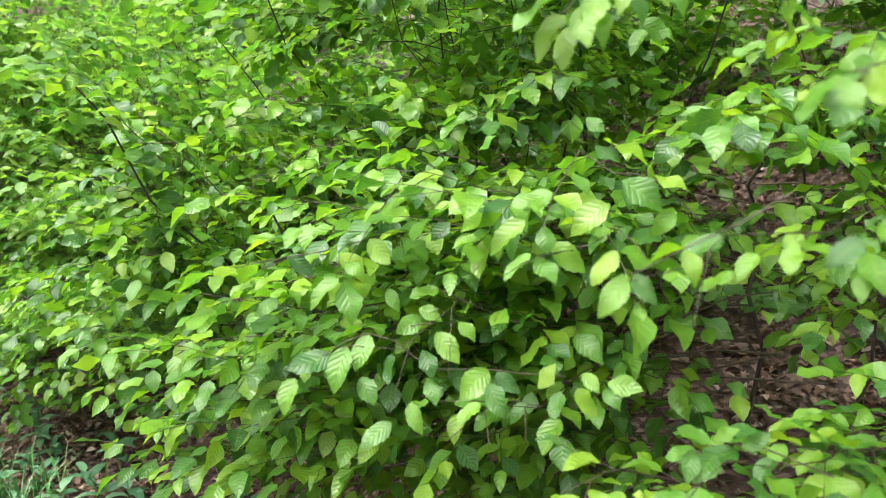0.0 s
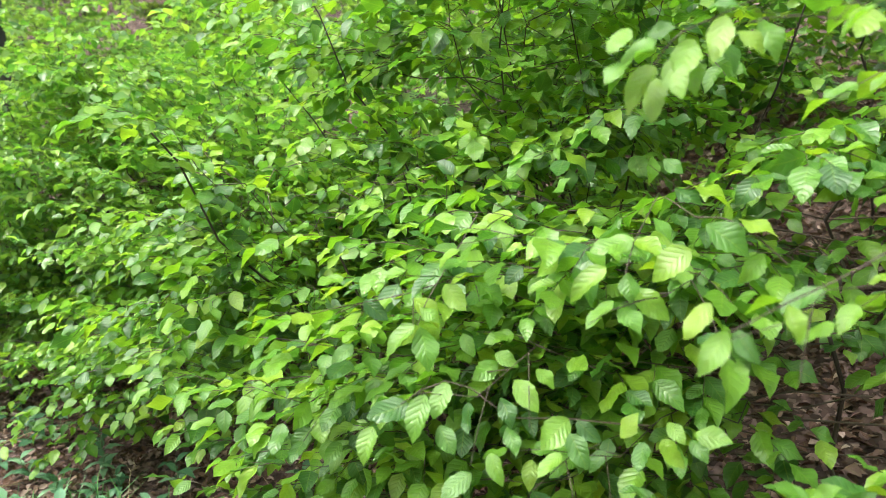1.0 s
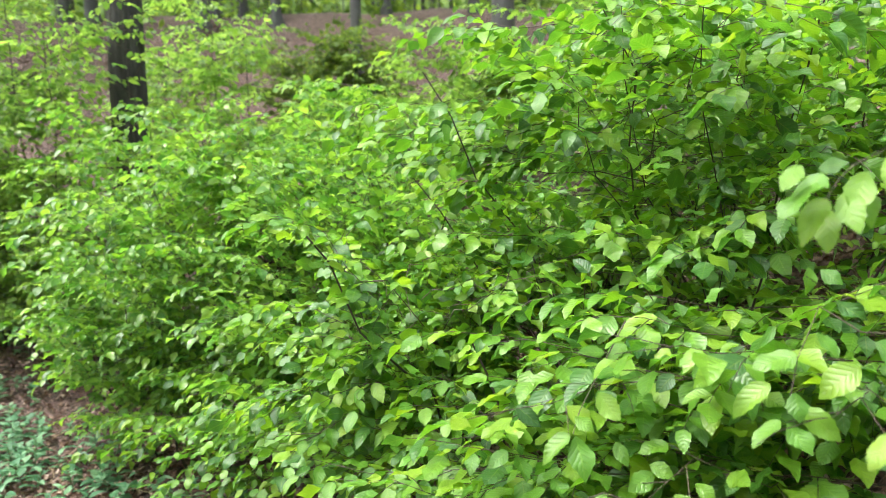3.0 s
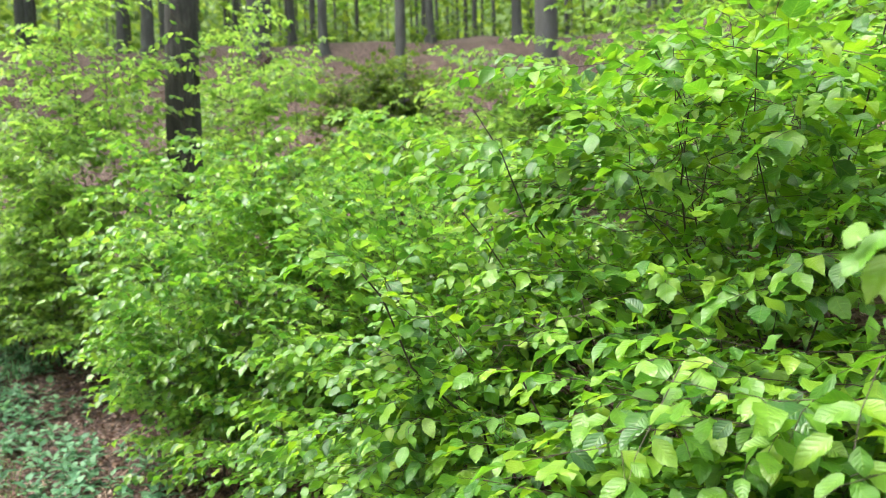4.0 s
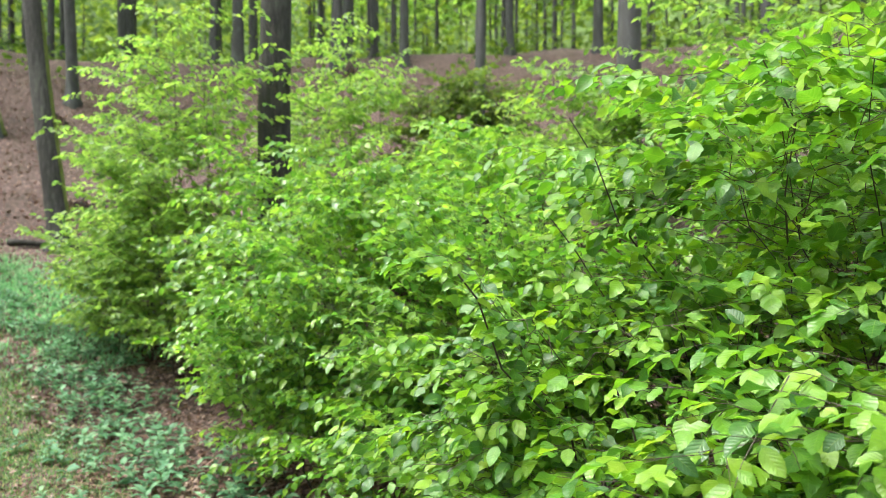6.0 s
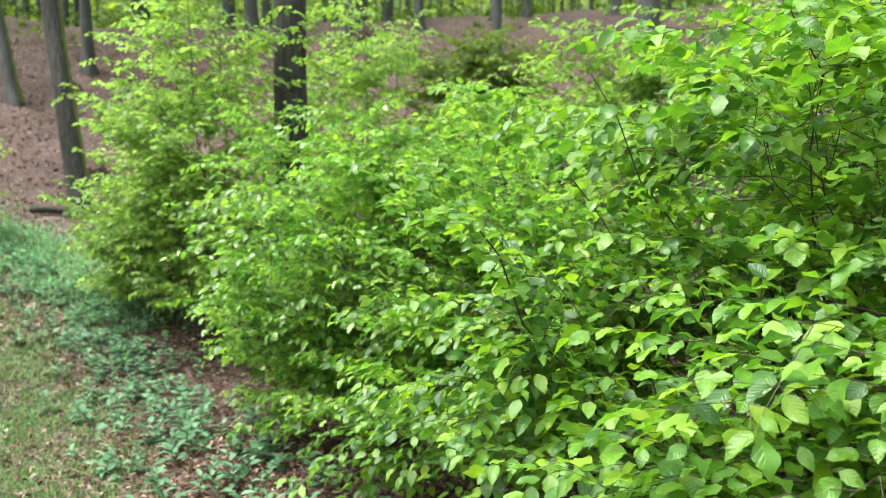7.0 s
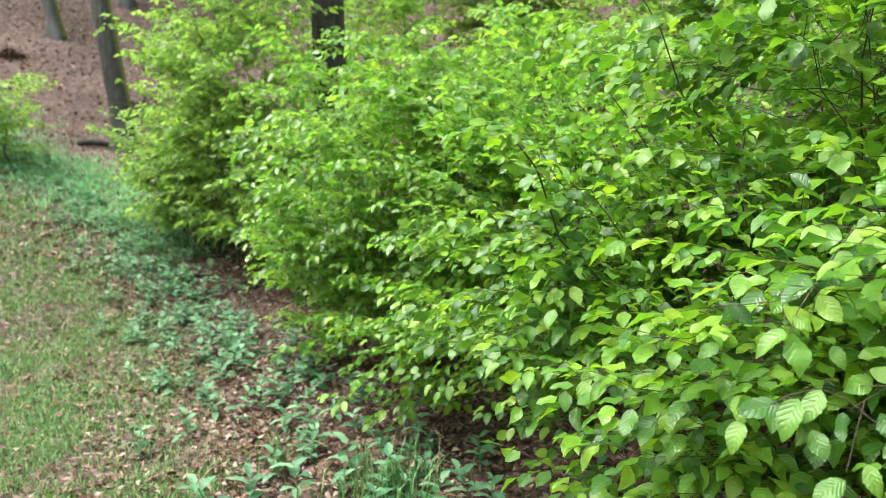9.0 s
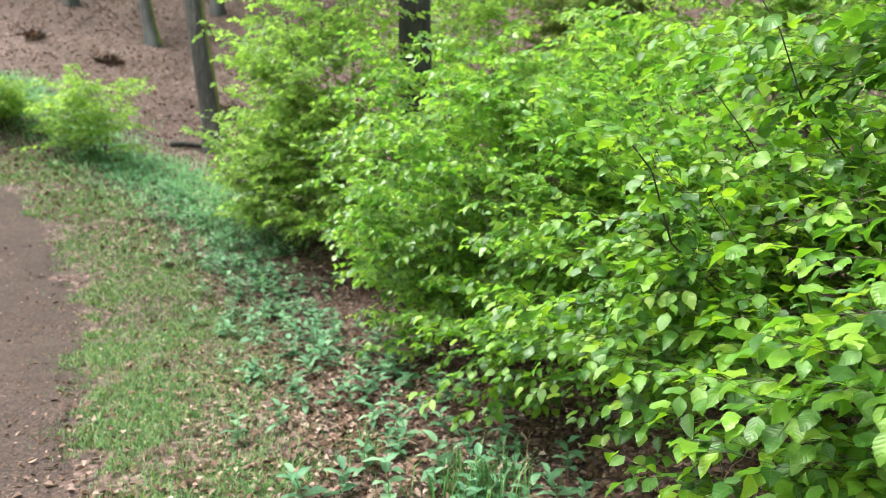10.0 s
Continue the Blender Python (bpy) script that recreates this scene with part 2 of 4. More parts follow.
def joined_leaves(name, P, D, N, L, templates, mat):
    """All leaves given by foot, direction, normal and length, as one mesh."""
    S, D, N = frames_of(D, N)
    pick = np.arange(len(P)) % len(templates)
    VV, QQ, UU, base = [], [], [], 0
    for k, (pts, quads, uv) in enumerate(templates):
        i = np.nonzero(pick == k)[0]
        if not len(i):
            continue
        W = P[i, None] + L[i, None, None] * (pts[None, :, 0:1] * S[i, None] + pts[None, :, 1:2] * D[i, None] + pts[None, :, 2:3] * N[i, None])
        VV.append(W.reshape(-1, 3))
        QQ.append((quads[None] + (np.arange(len(i)) * len(pts))[:, None, None]).reshape(-1, 4) + base)
        UU.append(np.tile(uv, (len(i), 1)))
        base += len(i) * len(pts)
    return mesh_of(name, np.concatenate(VV), np.concatenate(QQ), np.concatenate(UU), mat)


def tubes(name, lines, mat, sides=5):
    """Tapered round stems along lines of points, each (points, first radius, last radius)."""
    VV, QQ, base = [], [], 0
    ang = np.arange(sides) * 2 * np.pi / sides
    for pts, r0, r1 in lines:
        pts = np.asarray(pts, dtype=float)
        T = unit(np.gradient(pts, axis=0))
        ref = np.where(np.abs(T[:, 2:3]) > 0.9, np.array([[1.0, 0, 0]]), np.array([[0, 0, 1.0]]))
        A = unit(np.cross(T, ref))
        B = np.cross(T, A)
        r = np.linspace(r0, r1, len(pts))[:, None, None]
        ring = pts[:, None] + r * (np.cos(ang)[None, :, None] * A[:, None] + np.sin(ang)[None, :, None] * B[:, None])
        VV.append(ring.reshape(-1, 3))
        for i in range(len(pts) - 1):
            for j in range(sides):
                k = (j + 1) % sides
                QQ.append((base + i * sides + j, base + i * sides + k, base + (i + 1) * sides + k, base + (i + 1) * sides + j))
        base += len(pts) * sides
    return mesh_of(name, np.concatenate(VV), QQ, None, mat)


# ---- the ground: flat along the path, a bank under the shrubs, a wooded slope behind ----
def smooth(a, b, x):
    x = np.clip((x - a) / (b - a), 0, 1)
    return x * x * (3 - 2 * x)


def height(x, y):
    x, y = np.asarray(x, dtype=float), np.asarray(y, dtype=float)
    r = np.hypot(x, y)
    ahead = smooth(-0.25, 0.35, (-0.5 * x + 0.87 * y) / np.maximum(r, 0.01))
    slope = np.interp(r, (0, 6, 8, 9.5, 12, 17, 23, 26, 40, 100, 3000), (0, 0, 0.4, 0.87, 1.5, 3.9, 7.6, 8.35, 9.2, 11, 30))
    slope = slope * (1 - 0.11 * smooth(0.38, 0.87, -np.arctan2(x, y)))
    s = 0.7 * x + 0.7 * y - 0.75
    bank = 0.42 * np.where(s > 0, np.sqrt(s * s + 0.04) - 0.2, 0) * (1 - smooth(7, 15, r))
    bank = np.minimum(bank, 2.2)
    lumps = 0.03 * np.sin(2.1 * x + 1.3 * y) * np.sin(1.7 * y - 0.6 * x) + 0.015 * np.sin(6.1 * x) * np.sin(5.3 * y)
    far = 0.12 * smooth(9, 16, r) * np.sin(0.9 * x + 0.4 * y) * np.sin(0.7 * y)
    return ahead * slope + bank + lumps * smooth(0.2, 1.0, s + 0.9) + far


radii = np.concatenate((np.linspace(0.0, 6, 61), np.geomspace(6.2, 3000, 120)))
angles = np.linspace(0, 2 * np.pi, 289)[:-1]
gx, gy = radii[:, None] * np.cos(angles), radii[:, None] * np.sin(angles)
gv = np.stack((gx, gy, height(gx, gy)), axis=-1).reshape(-1, 3)
na = len(angles)
gq = [(i * na + j, (i + 1) * na + j, (i + 1) * na + (j + 1) % na, i * na + (j + 1) % na) for i in range(len(radii) - 1) for j in range(na)]
ground = new("ground", mesh_of("ground", gv, gq, None, soil))
tagged(ground, "forest floor of reddish brown beech leaf litter rising to a slope", "ground", kind="structure")

# the path runs past the shrubs and bends away
EDGE = np.array([(9.0, -6.4), (4.0, -3.2), (0.6, -0.95), (-1.4, 0.2), (-3.0, 1.22), (-3.9, 1.84), (-4.8, 2.4), (-5.9, 3.0), (-7.5, 3.65), (-9.2, 4.1), (-12, 4.3), (-17, 3.6), (-24, 1.5)]) + np.array((0.045, 0.07))


def along(points, n):
    d = np.concatenate(([0], np.cumsum(np.linalg.norm(np.diff(points, axis=0), axis=1))))
    t = np.linspace(0, d[-1], n)
    return np.stack([np.interp(t, d, points[:, k]) for k in range(points.shape[1])], axis=1)


line = along(EDGE, 400)
for _ in range(12):
    line[1:-1] = (line[:-2] + 2 * line[1:-1] + line[2:]) / 4
tang = unit(np.gradient(line, axis=0))
left = np.stack((tang[:, 1], -tang[:, 0]), axis=1)
left = np.where((left @ np.array([-0.5, -0.87]))[:, None] > 0, left, -left)
line = along(line, 700)
tang = unit(np.gradient(line, axis=0))
left = np.stack((tang[:, 1], -tang[:, 0]), axis=1)
left = np.where((left @ np.array([-0.5, -0.87]))[:, None] > 0, left, -left)
cols = 25
pv = []
for i in range(len(line)):
    for j in range(cols):
        q = line[i] + left[i] * (-0.25 + 2.4 * j / (cols - 1))
        rise = -0.022 + 0.04 * float(smooth(0.0, 0.42, min(j, cols - 1 - j) / (cols - 1) * 2.4 - 0.05))
        lump = 0.016 * noise.noise((q[0] * 2.3, q[1] * 2.3, 0.5)) + 0.012 * noise.noise((q[0] * 9, q[1] * 9, 3.5))
        pv.append((q[0], q[1], float(0.0) + rise + lump))
pv = np.array(pv)
pv[:, 2] += height(pv[:, 0], pv[:, 1])
pq = [(i * cols + j, i * cols + j + 1, (i + 1) * cols + j + 1, (i + 1) * cols + j) for i in range(len(line) - 1) for j in range(cols - 1)]
footpath = new("footpath", mesh_of("footpath", pv, pq, None, gravel))
tagged(footpath, "dark brown trodden dirt path strewn with small stones", "path", kind="structure")


def edge_distance(x, y):
    """How far a place lies off the path, on the side of the shrubs."""
    P = np.stack((x, y), axis=-1)
    d = P[:, None] - line[None, ::3]
    k = np.argmin((d ** 2).sum(-1), axis=1)
    return np.einsum("ij,ij->i", P - line[::3][k], -left[::3][k])


# ---- growth ----
def curve_between(a, b, lift, n=9, rng=RNG, wob=0.02):
    a, b = np.asarray(a, float), np.asarray(b, float)
    c = a * 0.45 + b * 0.55 + UP * lift
    t = np.linspace(0, 1, n)[:, None]
    p = (1 - t) ** 2 * a + 2 * t * (1 - t) * c + t * t * b
    p[1:-1] += rng.normal(0, wob, (n - 2, 3))
    return p


def spray(path, first, leaf, twig, gap, rng, hang=0.35, normal=UP, flat=1.0):
    """Side twigs in one flat layer along a branch, with leaves in two rows on each twig.
    Returns feet, directions, normals, lengths and the twig lines."""
    d = np.concatenate(([0], np.cumsum(np.linalg.norm(np.diff(path, axis=0), axis=1))))
    total = d[-1]
    P, D, N, L, lines = [], [], [], [], []
    s, side = first * total, 1
    whole = unit(path[-1] - path[0])
    nrm = unit(unit(normal - 0.6 * whole * (normal @ whole)) + rng.normal(0, 0.13, 3))
    while s < total * 1.001:
        f = s / total
        p = np.array([np.interp(s, d, path[:, k]) for k in range(3)])
        q = np.array([np.interp(min(s + 0.03, total), d, path[:, k]) for k in range(3)])
        o = np.array([np.interp(max(s - 0.03, 0), d, path[:, k]) for k in range(3)])
        t = unit(q - o)
        acr = unit(np.cross(nrm, t)) * side
        last = s + gap >= total
        a = rng.uniform(0.6, 1.0) if not last else 0.1
        way = unit(t * math.cos(a) + acr * math.sin(a) + UP * rng.normal(0.0, 0.09 * flat))
        ln = twig * (1 - 0.55 * (f - first) / max(1 - first, 0.01)) * rng.uniform(0.45, 1.2)
        m = max(2, int(round(ln / (leaf * 0.46))))
        g = (np.arange(m) + 1) / m
        pts = p + way * (g * ln)[:, None] - UP * (hang * ln * g ** 2 * rng.uniform(0.2, 1.0))[:, None]
        lines.append(np.vstack((p, pts)))
        sd = np.where(np.arange(m) % 2 == 0, 1, -1)[:, None]
        acr2 = unit(np.cross(nrm, way))
        out = rng.uniform(0.65, 1.15, (m, 1))
        out[-1] = rng.uniform(0, 0.3)
        dr = unit(way * np.cos(out) + acr2 * sd * np.sin(out)) + UP * rng.normal(-hang, 0.2, (m, 1)) + rng.normal(0, 0.1, (m, 3))
        P.append(pts)
        D.append(dr)
        N.append(unit(nrm + rng.normal(0, 0.27 * flat, (m, 3)) * np.where(rng.uniform(0, 1, (m, 1)) < 0.15, 2.2, 1.0)))
        L.append(leaf * rng.uniform(0.66, 1.2, m) * np.where(g > 0.99, 1.05, 1))
        s += gap * rng.uniform(0.75, 1.25)
        side = -side
    return np.concatenate(P), np.concatenate(D), np.concatenate(N), np.concatenate(L), lines


def shrub(name, root, branches, label, leaf=0.064, twig=0.16, gap=0.055, first=0.3, pieces=0, templates=MID_LEAVES, mat=leaf_green, thick=0.0045, twigs=True, seed=1, category="shrub", group="", hang=0.38, near=(-0.2, 0.0, 1.3), stems=(), leaves=(), sprigs=()):
    """A sapling: stems from the ground, branches (start, tip, lift) with leafy sprays."""
    rng = np.random.default_rng(seed)
    root = np.array((root[0], root[1], float(height(root[0], root[1]))))
    ob = thing(name, root, label, category, group)
    P, D, N, L, fine, own, boughs = [], [], [], [], [], [], []
    for k, (a, b, r) in enumerate(stems):
        pts = curve_between(a, b, 0.06, 10, rng, 0.026)
        part("stem", tubes("stem", [(pts - root, r, r * 0.35)], twig_bark, 7), ob)
    for a, b, lift in branches:
        path = curve_between(a, b, lift, 10, rng, 0.018)
        size = np.linalg.norm(path[-1] - path[0])
        if twigs:
            boughs.append(part("branch", tubes("branch", [(path - root, min(thick, 0.0009 + 0.0009 * size), 0.0005)], young_bark, 6), ob))
        else:
            fine.append((path[::3] - root, 0.004, 0.0015))
        p, d, n, l, lines = spray(path, first, leaf, twig, gap, rng, hang, UP, 1.0 if twigs else 1.25)
        P.append(p), D.append(d), N.append(n), L.append(l), own.append(np.full(len(p), len(boughs) - 1))
        if twigs:
            fine += [(q[[0, len(q) // 2, -1]] - root, 0.0011, 0.0006) for q in lines if len(q) > 3]
    P, D, N, L = np.concatenate(P), np.concatenate(D), np.concatenate(N), np.concatenate(L)
    own = np.concatenate(own)
    ok = P[:, 2] > height(P[:, 0], P[:, 1]) + 0.05
    P, D, N, L, own = P[ok], D[ok], N[ok], L[ok], own[ok]
    if leaves:
        foot, tip = np.array([a for a, b in leaves]), np.array([b for a, b in leaves])
        mid = (foot + tip) / 2
        gap3 = np.abs(P[:, None] - mid[None])
        hit = (gap3[..., 0] < 0.055) & (gap3[..., 2] < 0.055) & (P[:, None, 1] < mid[None, :, 1] + 0.03)
        free = ~hit.any(1)
        P, D, N, L, own = P[free], D[free], N[free], L[free], own[free]
        way = tip - foot
        ln = np.linalg.norm(way, axis=1)
        face = np.array((-0.1, -0.75, 0.75)) + rng.normal(0, 0.36, (len(foot), 3))
        P, D, N, L = np.vstack((foot, P)), np.vstack((way, D)), np.vstack((face, N)), np.concatenate((ln * 0.9, L))
        reach = np.stack([np.linalg.norm(foot[:, None] - along(np.array(q), 12)[None], axis=-1).min(1) for q in sprigs])
        own = np.concatenate((len(boughs) + reach.argmin(0), own))
        near = None
    for line3 in sprigs:
        boughs.append(part("branch", tubes("branch", [(along(np.array(line3), 12) - root, 0.0013, 0.0007)], young_bark, 6), ob))
    order = np.arange(len(P)) if near is None else np.argsort(np.linalg.norm(P - np.array(near), axis=1))
    P, D, N, L, own = P[order], D[order], N[order], L[order], own[order]
    slim = rng.uniform(0.86, 1.08, len(P))
    slim[:len(leaves)] *= 0.95 if leaf > 0.05 else 0.86
    if pieces:
        S, DD, NN = frames_of(D[:pieces], N[:pieces])
        for i in range(min(pieces, len(P))):
            lf = part("leaf", LEAF_MESHES[i % len(LEAF_MESHES)], (boughs[own[i]] if boughs else ob))
            q = P[i] - root
            lf.matrix_basis = Matrix(((S[i, 0], DD[i, 0], NN[i, 0], q[0]), (S[i, 1], DD[i, 1], NN[i, 1], q[1]), (S[i, 2], DD[i, 2], NN[i, 2], q[2]), (0, 0, 0, 1))) @ Matrix.Diagonal((L[i] * slim[i], L[i], L[i], 1))
    if len(P) > pieces:
        e = pieces + (900 if templates is NEAR_LEAVES else 0)
        if e > pieces:
            part("foliage", joined_leaves("foliage", P[pieces:e] - root, D[pieces:e], N[pieces:e], L[pieces:e], templates, mat), ob, kind="stuff")
            templates = MID_LEAVES
        if len(P) > e:
            part("foliage", joined_leaves("foliage", P[e:] - root, D[e:], N[e:], L[e:], templates, mat), ob, kind="stuff")
    if fine:
        part("twig", tubes("twig", fine, young_bark, 3), ob, kind="stuff")
    return len(P)


LEAF_MESHES = [mesh_of("leaf", p, q, u, leaf_green) for p, q, u in NEAR_LEAVES]


def dome(c, rad, n, root, seed, low=-0.25, lift=0.12, reach=(0.8, 1.05), face=None):
    """Branches that fill a rounded shrub: from points up its middle to its outside."""
    rng = np.random.default_rng(seed)
    c, rad = np.array(c, float), np.array(rad, float)
    rt = np.array((root[0], root[1], float(height(root[0], root[1])) + 0.1))
    made = []
    while len(made) < n:
        v = unit(rng.normal(0, 1, 3))
        if v[2] < low or (face is not None and v @ unit(np.array(face)) < -0.25):
            continue
        tip = c + rad * v * rng.uniform(*reach)
        tip[2] = max(tip[2], float(height(tip[0], tip[1])) + 0.18)
        up = np.clip((tip[2] - rt[2]) * rng.uniform(0.25, 0.6), 0.05, None)
        start = rt + (c - rt) * np.array((0.6, 0.6, 0)) * rng.uniform(0.2, 1.0) + rng.normal(0, 0.08, 3) * np.array((1, 1, 0)) + UP * up
        start = start + (tip - start) * rng.uniform(0.1, 0.45)
        made.append((start, tip, lift * rng.uniform(0.3, 1.2)))
    return made


def tiers(c, rad, n, root, seed, low=0.12):
    """Branches in level layers up the stems of a young beech, longest below the middle."""
    rng = np.random.default_rng(seed)
    rt = np.array((root[0], root[1], float(height(root[0], root[1]))))
    top = c[2] + rad[2] - rt[2]
    feet = [np.array((dx, dy, 0)) for dx, dy in ((0, 0), (-0.35 * rad[0], 0.1), (0.4 * rad[0], -0.15 * rad[1]), (0.05, -0.4 * rad[1]))]
    lean = np.array((c[0] - rt[0], c[1] - rt[1], 0))
    made = []
    for i in range(n):
        f = low + (1 - low) * rng.uniform(0, 1) ** 0.9
        foot = feet[i % len(feet)] * (0.5 + 0.5 * f)
        hi = top * (1.0, 0.8, 0.85, 0.7)[i % 4]
        a = rng.uniform(0, 6.28)
        reach = (0.2 + 0.8 * math.sqrt(max(1 - ((f - 0.42) / 0.72) ** 2, 0.02))) * rng.uniform(0.5, 1.08)
        start = rt + foot + lean * f + UP * f * hi
        out = np.array((math.cos(a) * rad[0], math.sin(a) * rad[1], 0)) * reach * 0.85
        tip = start + out + UP * np.linalg.norm(out) * rng.uniform(-0.05, 0.6)
        tip[2] = max(tip[2], float(height(tip[0], tip[1])) + 0.15)
        made.append((start + rng.normal(0, 0.03, 3), tip, 0.1 * rng.uniform(0.2, 1.2)))
    return made


def fan(start_low, start_high, tips, seed, lift=0.08, spread=0.05, times=1, jitter=0.09):
    """Branches from along one stem to the tips."""
    rng = np.random.default_rng(seed)
    lo, hi = np.array(start_low, float), np.array(start_high, float)
    made = []
    for tip in [t for t in tips for _ in range(times)]:
        tip = np.array(tip, float)
        if len(made) % times:
            tip = tip + rng.normal(0, jitter, 3) + 0.12 * (hi - tip) * np.array((1, 1, 0))
        f = np.clip((tip[2] - lo[2]) / max(hi[2] - lo[2], 0.1) - 0.1, 0, 1)
        made.append((lo + (hi - lo) * f + rng.normal(0, spread, 3), tip, lift * rng.uniform(0.4, 1.3)))
    return made


def on_ground(x, y, up=0.0):
    return np.array((x, y, float(height(x, y)) + up))


# sprays of the near sapling, leaf by leaf: foot and tip
MID_SPRAY = [
    ((-0.118, 0.999, 1.051), (-0.138, 0.963, 1.004)),
    ((-0.147, 0.979, 1.039), (-0.173, 0.937, 0.985)),
    ((-0.172, 0.981, 1.026), (-0.231, 0.944, 1.011)),
    ((-0.22, 0.959, 0.999), (-0.235, 0.921, 0.96)),
    ((-0.127, 0.968, 0.999), (-0.108, 0.94, 0.964)),
    ((-0.088, 0.993, 1.023), (-0.087, 0.961, 0.983)),
    ((-0.041, 0.999, 1.028), (-0.021, 0.971, 0.993)),
    ((-0.022, 1.008, 1.052), (0.016, 0.979, 1.012)),
    ((0.01, 1.032, 1.06), (0.038, 1.01, 1.039)),
    ((-0.033, 0.976, 0.995), (-0.017, 0.946, 0.96)),
    ((-0.056, 0.952, 0.967), (-0.042, 0.92, 0.931)),
    ((-0.082, 0.939, 0.943), (-0.128, 0.906, 0.924)),
    ((0.054, 0.991, 1.002), (0.006, 0.96, 0.965)),
    ((0.053, 0.965, 0.992), (0.075, 0.93, 0.952)),
    ((0.041, 0.955, 0.967), (0.003, 0.927, 0.943)),
    ((0.067, 1.008, 0.992), (0.097, 0.979, 0.966)),
]
SIDE_SPRAY = [
    ((-0.16, 1.043, 1.12), (-0.14, 1.012, 1.053)),
    ((-0.168, 1.043, 1.123), (-0.215, 1.008, 1.092)),
    ((-0.161, 1.059, 1.145), (-0.128, 1.045, 1.127)),
    ((-0.126, 1.081, 1.176), (-0.091, 1.062, 1.133)),
    ((-0.266, 1.062, 1.085), (-0.295, 1.032, 1.067)),
    ((-0.256, 1.101, 1.146), (-0.211, 1.089, 1.114)),
    ((-0.1, 1.098, 1.094), (-0.085, 1.074, 1.06)),
    ((-0.046, 1.071, 1.057), (-0.087, 1.044, 1.032)),
    ((-0.051, 1.074, 1.069), (-0.012, 1.057, 1.057)),
    ((0.126, 0.995, 0.972), (0.149, 0.992, 1.015)),
    ((0.155, 0.971, 0.978), (0.14, 0.941, 0.942)),
    ((0.178, 0.97, 0.983), (0.199, 0.936, 0.953)),
    ((0.186, 0.977, 1.004), (0.208, 0.948, 0.984)),
    ((0.215, 0.964, 0.985), (0.232, 0.934, 0.966)),
    ((0.219, 0.966, 0.993), (0.269, 0.938, 0.996)),
]
HANGING_SPRAY = [
    ((0.184, 0.74, 1.203), (0.151, 0.719, 1.157)),
    ((0.192, 0.739, 1.204), (0.204, 0.712, 1.175)),
    ((0.196, 0.741, 1.174), (0.197, 0.718, 1.154)),
    ((0.244, 0.75, 1.227), (0.254, 0.723, 1.196)),
    ((0.192, 0.824, 1.211), (0.153, 0.808, 1.175)),
    ((0.329, 0.861, 0.959), (0.281, 0.868, 0.975)),
    ((0.332, 0.86, 0.961), (0.356, 0.846, 0.988)),
    ((0.307, 0.863, 0.947), (0.295, 0.83, 0.912)),
    ((0.362, 0.847, 0.959), (0.391, 0.828, 0.983)),
]
UPPER_SPRAY = [
    ((0.189, 1.144, 1.361), (0.191, 1.128, 1.317)),
    ((0.206, 1.141, 1.357), (0.234, 1.121, 1.336)),
    ((0.211, 1.089, 1.317), (0.247, 1.064, 1.286)),
    ((0.224, 1.097, 1.326), (0.305, 1.061, 1.3)),
    ((0.172, 1.042, 1.28), (0.2, 1.019, 1.247)),
    ((0.218, 1.009, 1.24), (0.156, 1.0, 1.203)),
    ((0.141, 1.014, 1.255), (0.076, 1.002, 1.233)),
    ((0.102, 0.993, 1.219), (0.043, 0.975, 1.18)),
    ((0.125, 0.96, 1.217), (0.127, 0.938, 1.18)),
    ((0.114, 0.954, 1.177), (0.137, 0.927, 1.138)),
    ((0.139, 0.984, 1.19), (0.183, 0.954, 1.152)),
    ((0.108, 0.965, 1.178), (0.064, 0.946, 1.144)),
    ((0.235, 1.009, 1.274), (0.292, 0.975, 1.237)),
    ((0.279, 1.02, 1.281), (0.331, 0.986, 1.258)),
    ((0.294, 0.959, 1.242), (0.264, 0.946, 1.201)),
    ((0.04, 1.156, 1.306), (0.065, 1.141, 1.337)),
]
TOP_SPRAY = [
    ((0.116, 0.811, 1.496), (0.061, 0.775, 1.443)),
    ((0.122, 0.821, 1.468), (0.084, 0.789, 1.427)),
    ((0.128, 0.833, 1.457), (0.113, 0.804, 1.41)),
    ((0.134, 0.811, 1.473), (0.143, 0.786, 1.424)),
    ((0.153, 0.828, 1.481), (0.168, 0.804, 1.435)),
    ((0.193, 0.849, 1.504), (0.215, 0.826, 1.452)),
    ((0.206, 0.826, 1.501), (0.236, 0.809, 1.478)),
    ((0.114, 0.823, 1.5), (0.143, 0.808, 1.508)),
    ((0.182, 0.85, 1.528), (0.223, 0.838, 1.537)),
    ((0.094, 0.808, 1.505), (0.064, 0.78, 1.483)),
    ((0.165, 0.831, 1.495), (0.135, 0.8, 1.444)),
    ((0.239, 0.859, 1.519), (0.263, 0.837, 1.47)),
    ((0.195, 0.827, 1.518), (0.175, 0.797, 1.464)),
]
MID_TWIG = [(0.169, 1.015, 0.983), (0.119, 1.003, 0.99), (0.054, 0.991, 1.002), (-0.034, 0.99, 1.002), (-0.078, 1.0, 1.04), (-0.122, 0.999, 1.053), (-0.168, 0.985, 1.037), (-0.216, 0.961, 1.001)]
SIDE_TWIG = [(-0.079, 1.2, 1.268), (-0.13, 1.113, 1.188), (-0.155, 1.071, 1.148), (-0.164, 1.043, 1.122)]
HANGING_TWIG = [(0.36, 0.777, 1.283), (0.309, 0.773, 1.252), (0.247, 0.759, 1.227), (0.194, 0.738, 1.206), (0.186, 0.74, 1.202)]
